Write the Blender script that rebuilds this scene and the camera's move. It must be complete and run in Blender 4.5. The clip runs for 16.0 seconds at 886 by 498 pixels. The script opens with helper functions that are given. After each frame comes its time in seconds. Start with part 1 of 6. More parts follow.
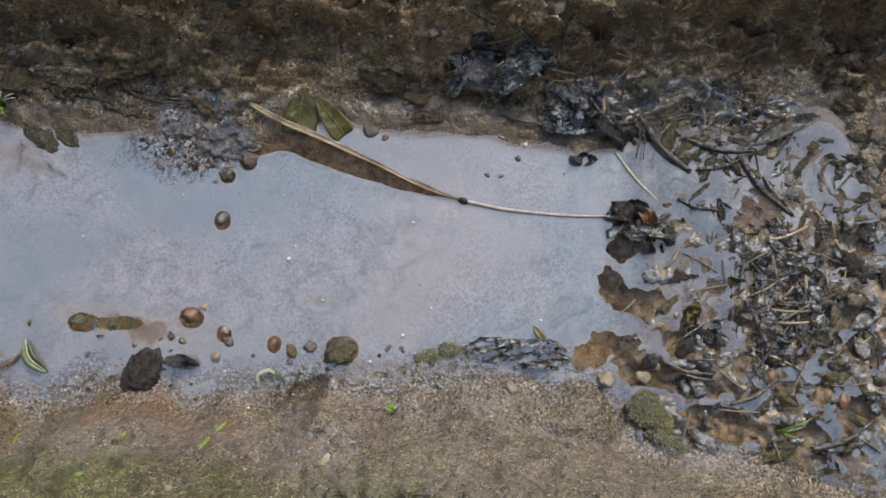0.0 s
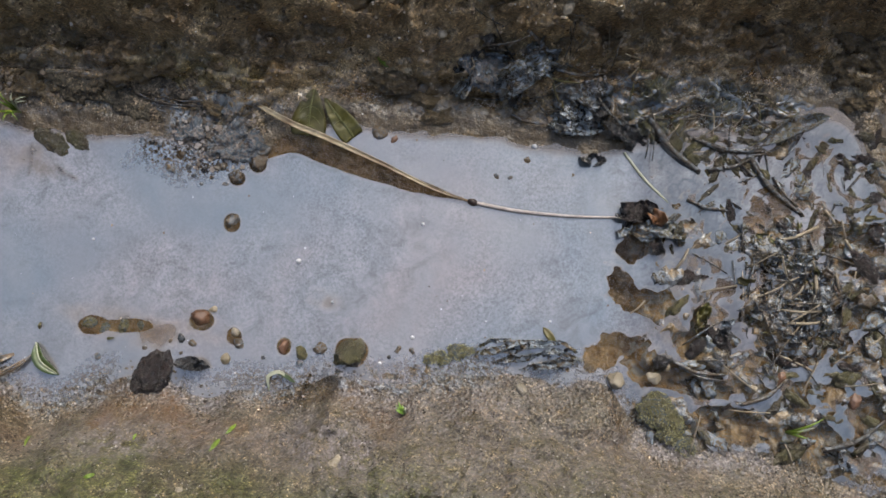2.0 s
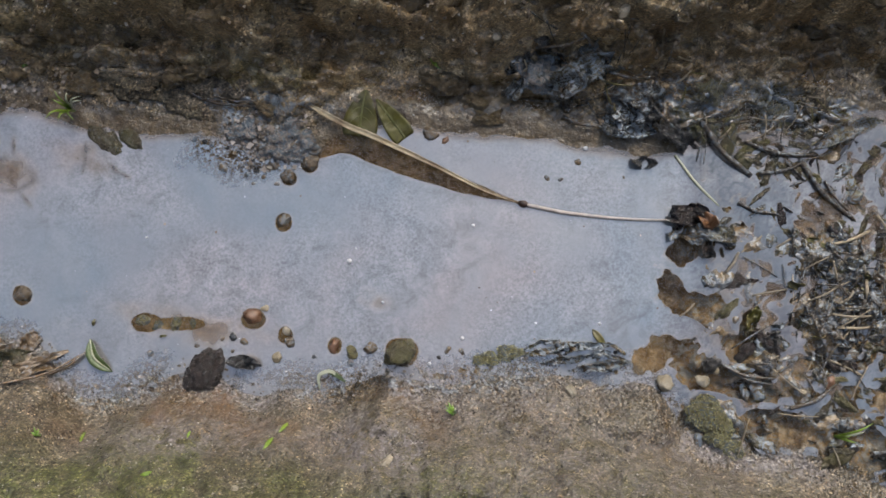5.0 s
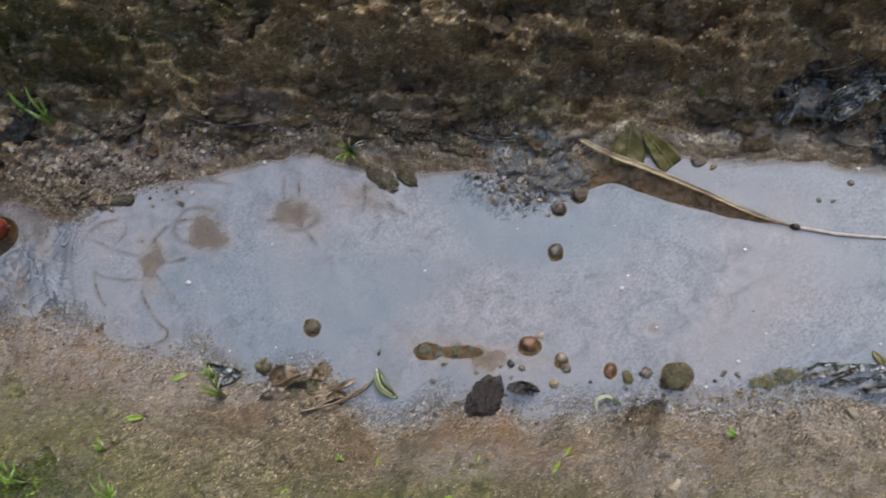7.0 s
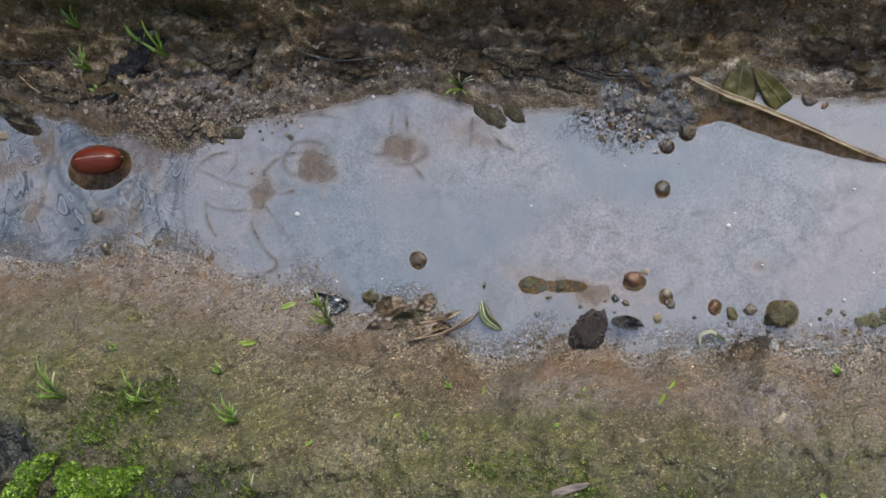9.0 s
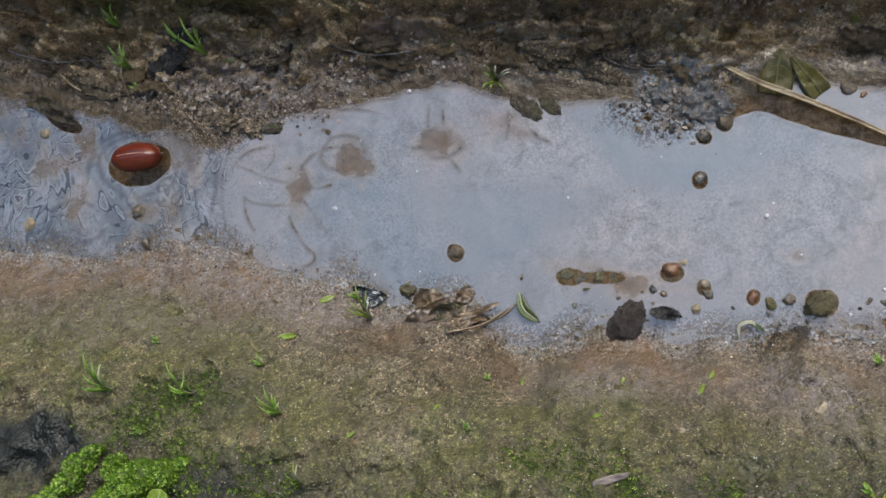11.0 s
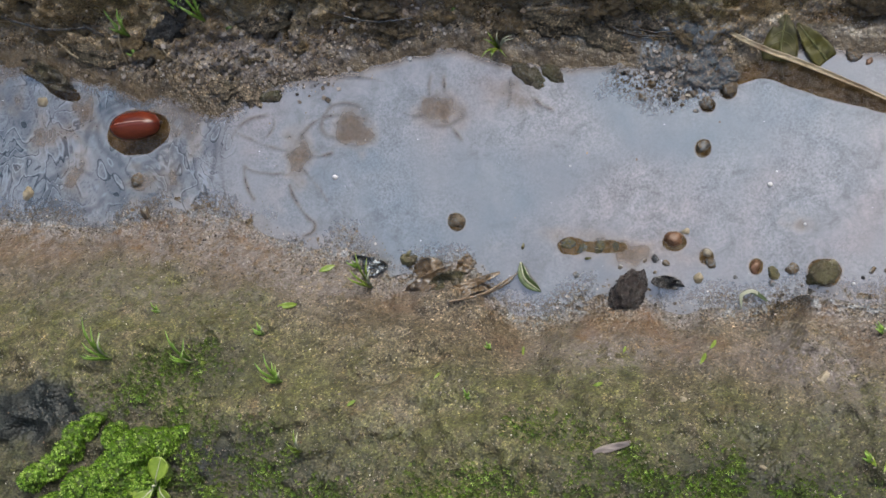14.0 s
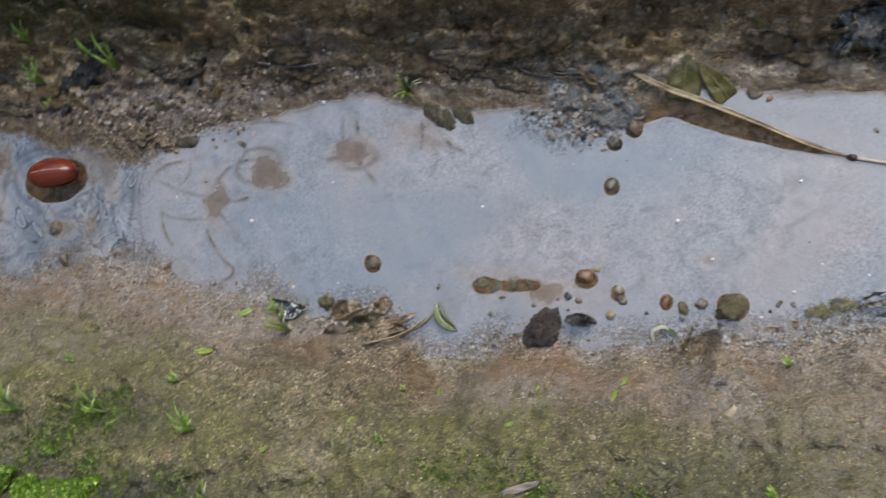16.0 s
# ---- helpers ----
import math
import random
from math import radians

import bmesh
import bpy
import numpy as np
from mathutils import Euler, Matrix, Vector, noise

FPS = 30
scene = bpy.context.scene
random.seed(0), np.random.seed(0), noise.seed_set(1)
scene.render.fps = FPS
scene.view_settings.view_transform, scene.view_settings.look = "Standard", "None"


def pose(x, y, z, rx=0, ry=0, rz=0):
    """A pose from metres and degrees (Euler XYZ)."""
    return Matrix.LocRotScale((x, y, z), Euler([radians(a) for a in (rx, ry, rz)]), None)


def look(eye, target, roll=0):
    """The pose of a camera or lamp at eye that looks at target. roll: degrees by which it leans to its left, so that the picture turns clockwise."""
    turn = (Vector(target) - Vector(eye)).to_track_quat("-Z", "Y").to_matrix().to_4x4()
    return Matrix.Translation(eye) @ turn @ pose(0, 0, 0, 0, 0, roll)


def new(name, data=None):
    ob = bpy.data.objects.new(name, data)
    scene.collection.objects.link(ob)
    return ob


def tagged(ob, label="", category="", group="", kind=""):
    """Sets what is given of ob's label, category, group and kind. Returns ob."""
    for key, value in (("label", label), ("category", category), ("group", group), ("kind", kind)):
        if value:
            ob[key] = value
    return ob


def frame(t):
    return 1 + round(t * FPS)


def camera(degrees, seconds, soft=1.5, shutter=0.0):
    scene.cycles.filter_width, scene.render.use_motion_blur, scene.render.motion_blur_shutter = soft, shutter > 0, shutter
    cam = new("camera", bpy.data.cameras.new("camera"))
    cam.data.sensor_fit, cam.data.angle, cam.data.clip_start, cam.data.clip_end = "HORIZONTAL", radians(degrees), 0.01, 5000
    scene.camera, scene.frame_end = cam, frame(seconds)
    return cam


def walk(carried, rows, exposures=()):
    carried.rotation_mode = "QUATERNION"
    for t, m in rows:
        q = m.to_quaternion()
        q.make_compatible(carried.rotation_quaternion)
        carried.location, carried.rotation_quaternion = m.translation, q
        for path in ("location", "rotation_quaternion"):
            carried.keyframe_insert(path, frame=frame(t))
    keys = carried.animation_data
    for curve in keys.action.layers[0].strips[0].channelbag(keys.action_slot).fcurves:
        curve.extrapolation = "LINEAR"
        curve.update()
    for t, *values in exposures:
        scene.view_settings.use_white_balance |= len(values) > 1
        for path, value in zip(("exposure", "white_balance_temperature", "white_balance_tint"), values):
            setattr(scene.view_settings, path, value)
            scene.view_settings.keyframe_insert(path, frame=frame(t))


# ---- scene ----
CM = 0.01
cam = camera(48.0, 16.0, soft=1.5, shutter=0.5)
# seconds, the eye in centimetres over the water, turns in degrees
PATH = [
    (0, 10.218, -2.244, 35.193, 3.451, -0.376, 3.738),
    (0.5, 10.257, -2.278, 35.246, 3.627, -0.807, 3.561),
    (1, 10.279, -2.246, 35.227, 3.827, -0.292, 3.574),
    (1.5, 10.039, -2.272, 35.239, 3.658, -0.178, 3.829),
    (2, 10.077, -2.401, 35.194, 3.776, -0.066, 3.576),
    (2.5, 10.015, -2.422, 35.159, 3.861, 0.270, 3.610),
    (3, 9.940, -2.362, 35.177, 3.777, 0.507, 3.715),
    (3.2, 9.922, -2.324, 35.179, 3.653, 0.421, 3.610),
    (5.3, 8.413, -1.594, 35.398, 2.341, 0.873, 4.120),
    (5.5, 8.162, -0.938, 35.396, 1.709, 1.941, 3.931),
    (6, 6.892, -0.851, 35.581, 4.312, 5.676, 3.222),
    (6.5, 4.640, -0.374, 36.609, 2.812, 7.284, 1.829),
    (7, 3.652, -1.227, 36.986, 2.796, 8.212, 2.694),
    (7.5, 2.558, -1.662, 37.464, 2.240, 9.770, 2.612),
    (8, 1.480, -1.525, 37.921, 1.879, 10.659, 2.777),
    (8.5, 1.331, -1.894, 37.857, 1.002, 10.798, 3.605),
    (9, 1.320, -2.184, 37.991, 0.414, 10.490, 3.756),
    (11.5, 0.761, -2.378, 38.309, -0.124, 12.207, 3.234),
    (12, 0.694, -2.487, 38.254, -0.580, 12.309, 3.238),
    (12.5, 0.690, -2.647, 38.223, -1.032, 11.979, 3.360),
    (13, 0.895, -2.659, 38.152, -1.378, 11.653, 3.319),
    (13.5, 0.867, -2.634, 38.083, -1.285, 11.775, 3.369),
    (14, 0.843, -2.582, 38.083, -1.331, 11.946, 3.348),
    (14.5, 0.942, -2.619, 38.059, -1.202, 11.766, 3.209),
    (15, 1.388, -2.621, 37.954, -0.729, 11.788, 3.046),
    (15.5, 1.810, -2.538, 37.639, 0.085, 11.516, 4.020),
    (16, 3.204, -1.824, 37.820, -0.156, 10.637, 2.102),
]
walk(cam, [(t, pose(x * CM, y * CM, z * CM, rx, ry, rz)) for t, x, y, z, rx, ry, rz in PATH],
     exposures=[(0, 1.47, 6800, 7), (8.2, 1.48, 6800, 6), (9.2, 1.42, 6800, 6), (11.3, 1.43, 6800, 5), (13, 1.52, 6800, 5), (16, 1.55, 6800, 5)])

# ---- light: an overcast sky, the brighter part over the far bank ----
world = bpy.data.worlds.new("overcast_sky")
scene.world = world
world.use_nodes = True
sky = world.node_tree.nodes.new("ShaderNodeTexSky")
sky.sky_type, sky.sun_disc = "NISHITA", False
sky.sun_elevation, sky.sun_rotation = radians(46), radians(18)
sky.air_density, sky.dust_density, sky.ozone_density = 1.1, 3.6, 1.2
back = world.node_tree.nodes["Background"]
back.inputs["Strength"].default_value = 0.15
world.node_tree.links.new(sky.outputs["Color"], back.inputs["Color"])
sun_data = bpy.data.lights.new("sun", "SUN")
sun_data.energy, sun_data.angle, sun_data.color = 1.1, radians(34), (0.95, 0.97, 1.0)
sun = new("sun", sun_data)
sun.matrix_world = look((0, 0, 2), Vector((0, 0, 2)) - Vector((math.sin(radians(18)) * math.cos(radians(46)), math.cos(radians(18)) * math.cos(radians(46)), math.sin(radians(46)))))


# ---- materials: everything is soaked, so all colours are taken darker than dry ----
SOAK = 0.43


class Nodes:
    """A short hand for node trees."""

    def __init__(self, name):
        self.m = bpy.data.materials.new(name)
        self.m.use_nodes = True
        self.t = self.m.node_tree
        self.bsdf = self.t.nodes["Principled BSDF"]
        self.out = self.t.nodes["Material Output"]
        self.where = self.t.nodes.new("ShaderNodeNewGeometry").outputs["Position"]
        self.bumped = None

    def link(self, a, b):
        if hasattr(a, "is_output"):
            self.t.links.new(a, b)
        else:
            b.default_value = a

    def set(self, name, value):
        if name == "Base Color":
            value = self.mix(1.0, value, (SOAK, SOAK, SOAK), "MULTIPLY")
        self.link(value, self.bsdf.inputs[name])
        return self

    def noise(self, size_cm, detail=4.0, rough=0.6, warp=0.0, stretch=None):
        n = self.t.nodes.new("ShaderNodeTexNoise")
        n.inputs["Scale"].default_value, n.inputs["Detail"].default_value = 1.0 / (size_cm * CM), detail
        n.inputs["Roughness"].default_value, n.inputs["Distortion"].default_value = rough, warp
        v = self.where
        if stretch:
            s = self.t.nodes.new("ShaderNodeVectorMath")
            s.operation = "MULTIPLY"
            self.link(v, s.inputs[0])
            s.inputs[1].default_value = stretch
            v = s.outputs[0]
        self.link(v, n.inputs["Vector"])
        return n.outputs["Fac"]

    def cells(self, size_cm, what="Color", feature="F1"):
        n = self.t.nodes.new("ShaderNodeTexVoronoi")
        n.feature = feature
        n.inputs["Scale"].default_value = 1.0 / (size_cm * CM)
        self.link(self.where, n.inputs["Vector"])
        return n.outputs[what]

    def ramp(self, fac, *stops):
        n = self.t.nodes.new("ShaderNodeValToRGB")
        e = n.color_ramp.elements
        while len(e) < len(stops):
            e.new(0.5)
        for one, (at, colour) in zip(e, stops):
            one.position = at
            one.color = (*colour, 1) if isinstance(colour, tuple) else (colour, colour, colour, 1)
        self.link(fac, n.inputs["Fac"])
        return n.outputs["Color"]

    def mix(self, fac, a, b, how="MIX"):
        n = self.t.nodes.new("ShaderNodeMix")
        n.data_type, n.blend_type = "RGBA", how
        for socket, value in ((n.inputs[0], fac), (n.inputs[6], a), (n.inputs[7], b)):
            self.link((*value, 1) if isinstance(value, tuple) else value, socket)
        return n.outputs[2]

    def math(self, how, a, b=0.5, c=0.0):
        n = self.t.nodes.new("ShaderNodeMath")
        n.operation, n.use_clamp = how, how != "POWER"
        for socket, value in zip(n.inputs, (a, b, c)):
            self.link(value, socket)
        return n.outputs[0]

    def attribute(self, name):
        n = self.t.nodes.new("ShaderNodeAttribute")
        n.attribute_name = name
        return n.outputs["Fac"]

    def island(self):
        return self.t.nodes.new("ShaderNodeNewGeometry").outputs["Random Per Island"]

    def random(self):
        return self.t.nodes.new("ShaderNodeObjectInfo").outputs["Random"]

    def bump(self, height, depth_cm, strength=1.0):
        n = self.t.nodes.new("ShaderNodeBump")
        n.inputs["Distance"].default_value, n.inputs["Strength"].default_value = depth_cm * CM, strength
        self.link(height, n.inputs["Height"])
        if self.bumped:
            self.link(self.bumped, n.inputs["Normal"])
        self.bumped = n.outputs["Normal"]
        self.link(self.bumped, self.bsdf.inputs["Normal"])
        return self


def soil_material():
    n = Nodes("wet_soil")
    sand = n.ramp(n.noise(1.7, 6, 0.65), (0.28, (0.15, 0.126, 0.088)), (0.5, (0.285, 0.238, 0.172)), (0.72, (0.43, 0.385, 0.31)))
    sand = n.mix(n.ramp(n.noise(3.2, 4), (0.42, 0.0), (0.62, 0.75)), sand, (0.31, 0.262, 0.215))
    sand = n.mix(n.ramp(n.noise(2.1, 5, 0.6, 0.4), (0.52, 0.0), (0.66, 0.7)), sand, (0.21, 0.138, 0.078))
    speck = n.ramp(n.cells(0.062, "Color"), (0.06, (0.1, 0.09, 0.085)), (0.4, (0.72, 0.72, 0.71)), (0.78, (1.4, 1.38, 1.35)), (0.97, (3.6, 3.5, 3.4)))
    pits = n.ramp(n.noise(0.22, 4, 0.7), (0.34, (0.38, 0.34, 0.3)), (0.5, (1.05, 1.05, 1.05)), (0.7, (1.4, 1.36, 1.3)))
    tiny = n.ramp(n.cells(0.04, "Color"), (0.08, (0.3, 0.28, 0.25)), (0.5, (1.0, 1.0, 1.0)), (0.95, (2.2, 2.1, 2.0)))
    speck = n.mix(0.8, speck, tiny, "MULTIPLY")
    sand = n.mix(0.8, n.mix(0.93, sand, speck, "MULTIPLY"), pits, "MULTIPLY")
    sand = n.mix(0.95, sand, n.ramp(n.noise(0.75, 5, 0.65, 0.5), (0.34, (0.6, 0.58, 0.54)), (0.5, (1.0, 1.0, 1.0)), (0.66, (1.35, 1.33, 1.3))), "MULTIPLY")
    loam = n.ramp(n.noise(0.9, 6, 0.7), (0.3, (0.3, 0.214, 0.112)), (0.52, (0.62, 0.475, 0.275)), (0.75, (0.9, 0.75, 0.5)))
    loam = n.mix(0.9, n.mix(0.6, loam, speck, "MULTIPLY"), pits, "MULTIPLY")
    loam = n.mix(n.ramp(n.noise(2.4, 4, 0.6, 0.6), (0.42, 0.0), (0.62, 0.85)), loam, n.mix(1.0, loam, (0.55, 0.47, 0.4), "MULTIPLY"))
    sand = n.mix(n.ramp(n.noise(1.3, 5, 0.6, 0.8), (0.44, 0.0), (0.6, 0.8)), sand, n.mix(0.55, sand, (0.115, 0.105, 0.052)))
    sand = n.mix(0.9, sand, n.ramp(n.noise(2.6, 6, 0.62, 1.0), (0.36, (0.6, 0.58, 0.54)), (0.5, (1.0, 1.0, 1.0)), (0.64, (1.22, 1.22, 1.24))), "MULTIPLY")
    sand = n.mix(1.0, sand, (0.76, 0.74, 0.7), "MULTIPLY")
    colour = n.mix(n.attribute("loam"), sand, loam)
    green = n.ramp(n.noise(0.5, 5, 0.7), (0.3, (0.058, 0.066, 0.02)), (0.55, (0.142, 0.146, 0.048)), (0.75, (0.24, 0.238, 0.1)))
    green = n.mix(0.7, n.mix(0.65, green, speck, "MULTIPLY"), pits, "MULTIPLY")
    colour = n.mix(n.math("MULTIPLY", n.attribute("algae"), n.ramp(n.noise(0.8, 6, 0.75), (0.32, 0.15), (0.54, 1.0))), colour, green)
    colour = n.mix(n.math("MULTIPLY", n.attribute("rust"), n.ramp(n.noise(0.8, 4), (0.35, 0.2), (0.65, 1.0))), colour, (0.23, 0.13, 0.064))
    colour = n.mix(n.math("MULTIPLY", n.attribute("silt"), n.ramp(n.noise(0.35, 5, 0.7, 0.6), (0.4, 0.0), (0.56, 1.0))), colour, n.ramp(n.cells(0.13, "Distance"), (0.12, (0.5, 0.45, 0.44)), (0.5, (0.26, 0.225, 0.21))))
    colour = n.mix(n.attribute("black"), colour, n.ramp(n.noise(0.4, 5), (0.35, (0.004, 0.007, 0.0065)), (0.7, (0.018, 0.026, 0.025))))
    bed = n.ramp(n.noise(1.2, 5, 0.65), (0.32, (0.14, 0.092, 0.044)), (0.52, (0.32, 0.225, 0.115)), (0.72, (0.52, 0.39, 0.22)))
    bed = n.mix(0.5, n.mix(0.22, bed, speck, "MULTIPLY"), pits, "MULTIPLY")
    colour = n.mix(n.attribute("bed"), colour, bed)
    mud = n.ramp(n.noise(0.7, 5, 0.65), (0.34, (0.09, 0.062, 0.032)), (0.52, (0.18, 0.13, 0.07)), (0.72, (0.29, 0.22, 0.135)))
    colour = n.mix(n.attribute("mud"), colour, n.mix(0.4, n.mix(0.2, mud, speck, "MULTIPLY"), pits, "MULTIPLY"))
    # film patches and wet sky sheen, painted pale and half metallic
    film_sheen = n.math("MULTIPLY", n.attribute("film_sheen"), n.ramp(n.noise(0.5, 4, 0.6, 2.0), (0.47, 0.0), (0.54, 1.0)))
    colour = n.mix(film_sheen, colour, (0.42, 0.475, 0.53))
    n.set("Base Color", n.mix(1.0, colour, (0.74, 0.73, 0.73), "MULTIPLY")).set("Metallic", n.math("MULTIPLY", film_sheen, 0.3))
    rough = n.mix(n.attribute("wet"), n.ramp(n.noise(0.6, 4), (0.3, 0.62), (0.7, 0.85)), n.ramp(n.noise(0.3, 4), (0.35, 0.1), (0.65, 0.42)))
    n.set("Roughness", n.mix(film_sheen, rough, (0.24, 0.24, 0.24))).set("Specular IOR Level", 0.32)
    n.bump(n.noise(0.6, 5, 0.6), 0.2).bump(n.math("MULTIPLY", n.cells(0.12, "Distance"), n.math("SUBTRACT", 1.0, n.math("MAXIMUM", n.math("MAXIMUM", n.attribute("bed"), n.attribute("mud")), n.math("MULTIPLY", n.attribute("loam"), 0.55)))), 0.05)
    n.set("Coat Weight", n.math("MULTIPLY", n.attribute("slime"), n.ramp(n.noise(0.9, 3), (0.35, 0.3), (0.6, 0.7)))).set("Coat Roughness", 0.1).set("Coat IOR", 1.6)
    skin = n.t.nodes.new("ShaderNodeBump")
    skin.inputs["Distance"].default_value = 0.0007
    n.link(n.noise(0.5, 3, 0.6), skin.inputs["Height"])
    n.link(skin.outputs[0], n.bsdf.inputs["Coat Normal"])
    return n.m


def plain_material(name, dark, light, size=0.4, rough=(0.4, 0.7), bump=0.03, vary=0.0, stretch=None, translucent=0.0, tint=None, wet=0.0, film_sheen=0.0):
    """A natural surface of two shades with grain; vary: how far one thing differs from the next."""
    n = Nodes(name)
    colour = n.ramp(n.noise(size, 6, 0.65, 0.3, stretch), (0.32, dark), (0.7, light))
    if tint:
        colour = n.mix(n.ramp(n.noise(size * 4, 3), (0.45, 0.0), (0.62, 0.85)), colour, tint)
    if vary:
        colour = n.mix(vary, colour, n.ramp(n.random(), (0.0, (0.35, 0.33, 0.3)), (0.6, (0.9, 0.86, 0.78)), (1.0, (1.5, 1.4, 1.2))), "MULTIPLY")
    gloss = n.ramp(n.noise(size * 1.7, 4), (0.35, rough[0]), (0.65, rough[1]))
    if film_sheen:
        # pale shreds like the film, painted as wet highlights of the sky
        sky_glint = n.math("MULTIPLY", n.ramp(n.noise(0.3, 3, 0.55, 2.2), (0.58 - 0.15 * film_sheen, 0.0), (0.66 - 0.15 * film_sheen, 1.0)), min(1.0, film_sheen * 1.3))
        colour = n.mix(sky_glint, colour, (0.33, 0.38, 0.43))
        gloss = n.mix(sky_glint, gloss, (0.12, 0.12, 0.12))
        n.set("Metallic", n.math("MULTIPLY", sky_glint, 0.6))
    n.set("Base Color", colour)
    n.set("Roughness", gloss).set("Specular IOR Level", 0.22 if wet else 0.35)
    n.bump(n.noise(size * 0.6, 6, 0.7, 0.0, stretch), bump)
    if wet:
        n.set("Coat Weight", n.ramp(n.noise(size * 2.3, 3), (0.35, wet * 0.4), (0.6, wet))).set("Coat Roughness", 0.04).set("Coat IOR", 1.45)
        if n.bumped:
            n.link(n.bumped, n.bsdf.inputs["Coat Normal"])
    if translucent:
        n.set("Subsurface Weight", translucent)
        n.bsdf.inputs["Subsurface Radius"].default_value = (0.004, 0.005, 0.001)
    return n.m


def grain_material(name, *stops, rough=0.55):
    n = Nodes(name)
    n.set("Base Color", n.mix(0.5, n.ramp(n.island(), *stops), n.ramp(n.noise(0.08, 3), (0.35, (0.6, 0.58, 0.55)), (0.7, (1.3, 1.3, 1.3))), "MULTIPLY"))
    n.set("Roughness", rough).set("Specular IOR Level", 0.2)
    return n.m


def film_material():
    """A pale skin whose colour and gloss stand in for mirrored sky, see-through in places."""
    n = Nodes("scum_film")
    cool, warm, pale = (0.42, 0.47, 0.505), (0.6, 0.55, 0.535), (0.57, 0.575, 0.575)
    colour = n.mix(n.ramp(n.noise(6.5, 3, 0.5), (0.38, 0.0), (0.64, 1.0)), cool, warm)
    colour = n.mix(n.ramp(n.noise(2.2, 5, 0.6, 0.5), (0.4, 0.0), (0.7, 0.7)), colour, pale)
    cloudy = n.ramp(n.noise(0.8, 5, 0.7, 0.8), (0.34, (0.72, 0.71, 0.7)), (0.52, (1.0, 1.0, 1.0)), (0.7, (1.2, 1.16, 1.14)))
    colour = n.mix(n.ramp(n.noise(5.0, 3, 0.6), (0.42, 0.15), (0.6, 0.9)), colour, cloudy, "MULTIPLY")
    fine = n.ramp(n.noise(0.1, 4, 0.7), (0.34, (0.62, 0.61, 0.62)), (0.5, (1.0, 1.0, 1.0)), (0.68, (1.42, 1.38, 1.36)))
    colour = n.mix(n.ramp(n.noise(4.0, 2), (0.4, 0.12), (0.62, 0.65)), colour, fine, "MULTIPLY")
    # darker streaks of uneven mirroring, put into the colour
    colour = n.mix(n.attribute("dull"), colour, (0.42, 0.46, 0.5), "MULTIPLY")
    bands = n.t.nodes.new("ShaderNodeMath")
    bands.operation = "MULTIPLY_ADD"
    n.link(n.noise(2.3, 2.5, 0.5, 1.1, (1.35, 0.8, 1.0)), bands.inputs[0])
    bands.inputs[1].default_value, bands.inputs[2].default_value = 9.0, 0.0
    turn_of = n.math("FRACT", bands.outputs[0])
    # swirls: a dark band and a bright glint beside it, both painted
    crease = n.math("MULTIPLY", n.attribute("swirl"), n.ramp(turn_of, (0.0, 1.0), (0.1, 0.75), (0.17, 0.0)))
    shine = n.math("MULTIPLY", n.attribute("swirl"), n.ramp(turn_of, (0.17, 0.0), (0.24, 0.8), (0.4, 0.0)))
    colour = n.mix(crease, colour, n.mix(1.0, colour, (0.3, 0.33, 0.36), "MULTIPLY"))
    colour = n.mix(shine, colour, (0.62, 0.65, 0.68))
    mud = n.ramp(n.noise(0.3, 5, 0.7), (0.34, (0.2, 0.135, 0.095)), (0.66, (0.36, 0.27, 0.205)))
    colour = n.mix(n.math("MULTIPLY", n.attribute("thin"), 1.15), colour, mud)
    n.set("Base Color", colour).set("Roughness", n.ramp(n.noise(1.5, 3), (0.35, 0.05), (0.65, 0.16))).set("Specular IOR Level", 0.5).set("Metallic", n.ramp(n.attribute("thin"), (0.0, 0.6), (0.8, 0.1)))
    n.bump(n.noise(0.7, 3, 0.5), 0.008).bump(n.noise(2.4, 2, 0.4, 0.8), 0.02).bump(n.attribute("crease"), 0.012)
    swirl = n.ramp(n.noise(0.55, 4, 0.6, 1.5), (0.4, 0.8), (0.6, 1.0))
    pricks = n.ramp(n.noise(0.13, 3, 0.65, 0.5), (0.44, 1.0), (0.56, 0.0))
    clear = n.math("MAXIMUM", n.math("MULTIPLY", n.ramp(n.attribute("thin"), (0.3, 0.0), (0.9, 0.8)), swirl), n.math("MULTIPLY", n.attribute("gritty"), pricks))
    hole = n.t.nodes.new("ShaderNodeBsdfTransparent")
    hole.inputs["Color"].default_value = (0.93, 0.9, 0.86, 1)
    both = n.t.nodes.new("ShaderNodeMixShader")
    n.link(clear, both.inputs[0])
    n.link(n.bsdf.outputs[0], both.inputs[1])
    n.link(hole.outputs[0], both.inputs[2])
    n.link(both.outputs[0], n.out.inputs["Surface"])
    return n.m


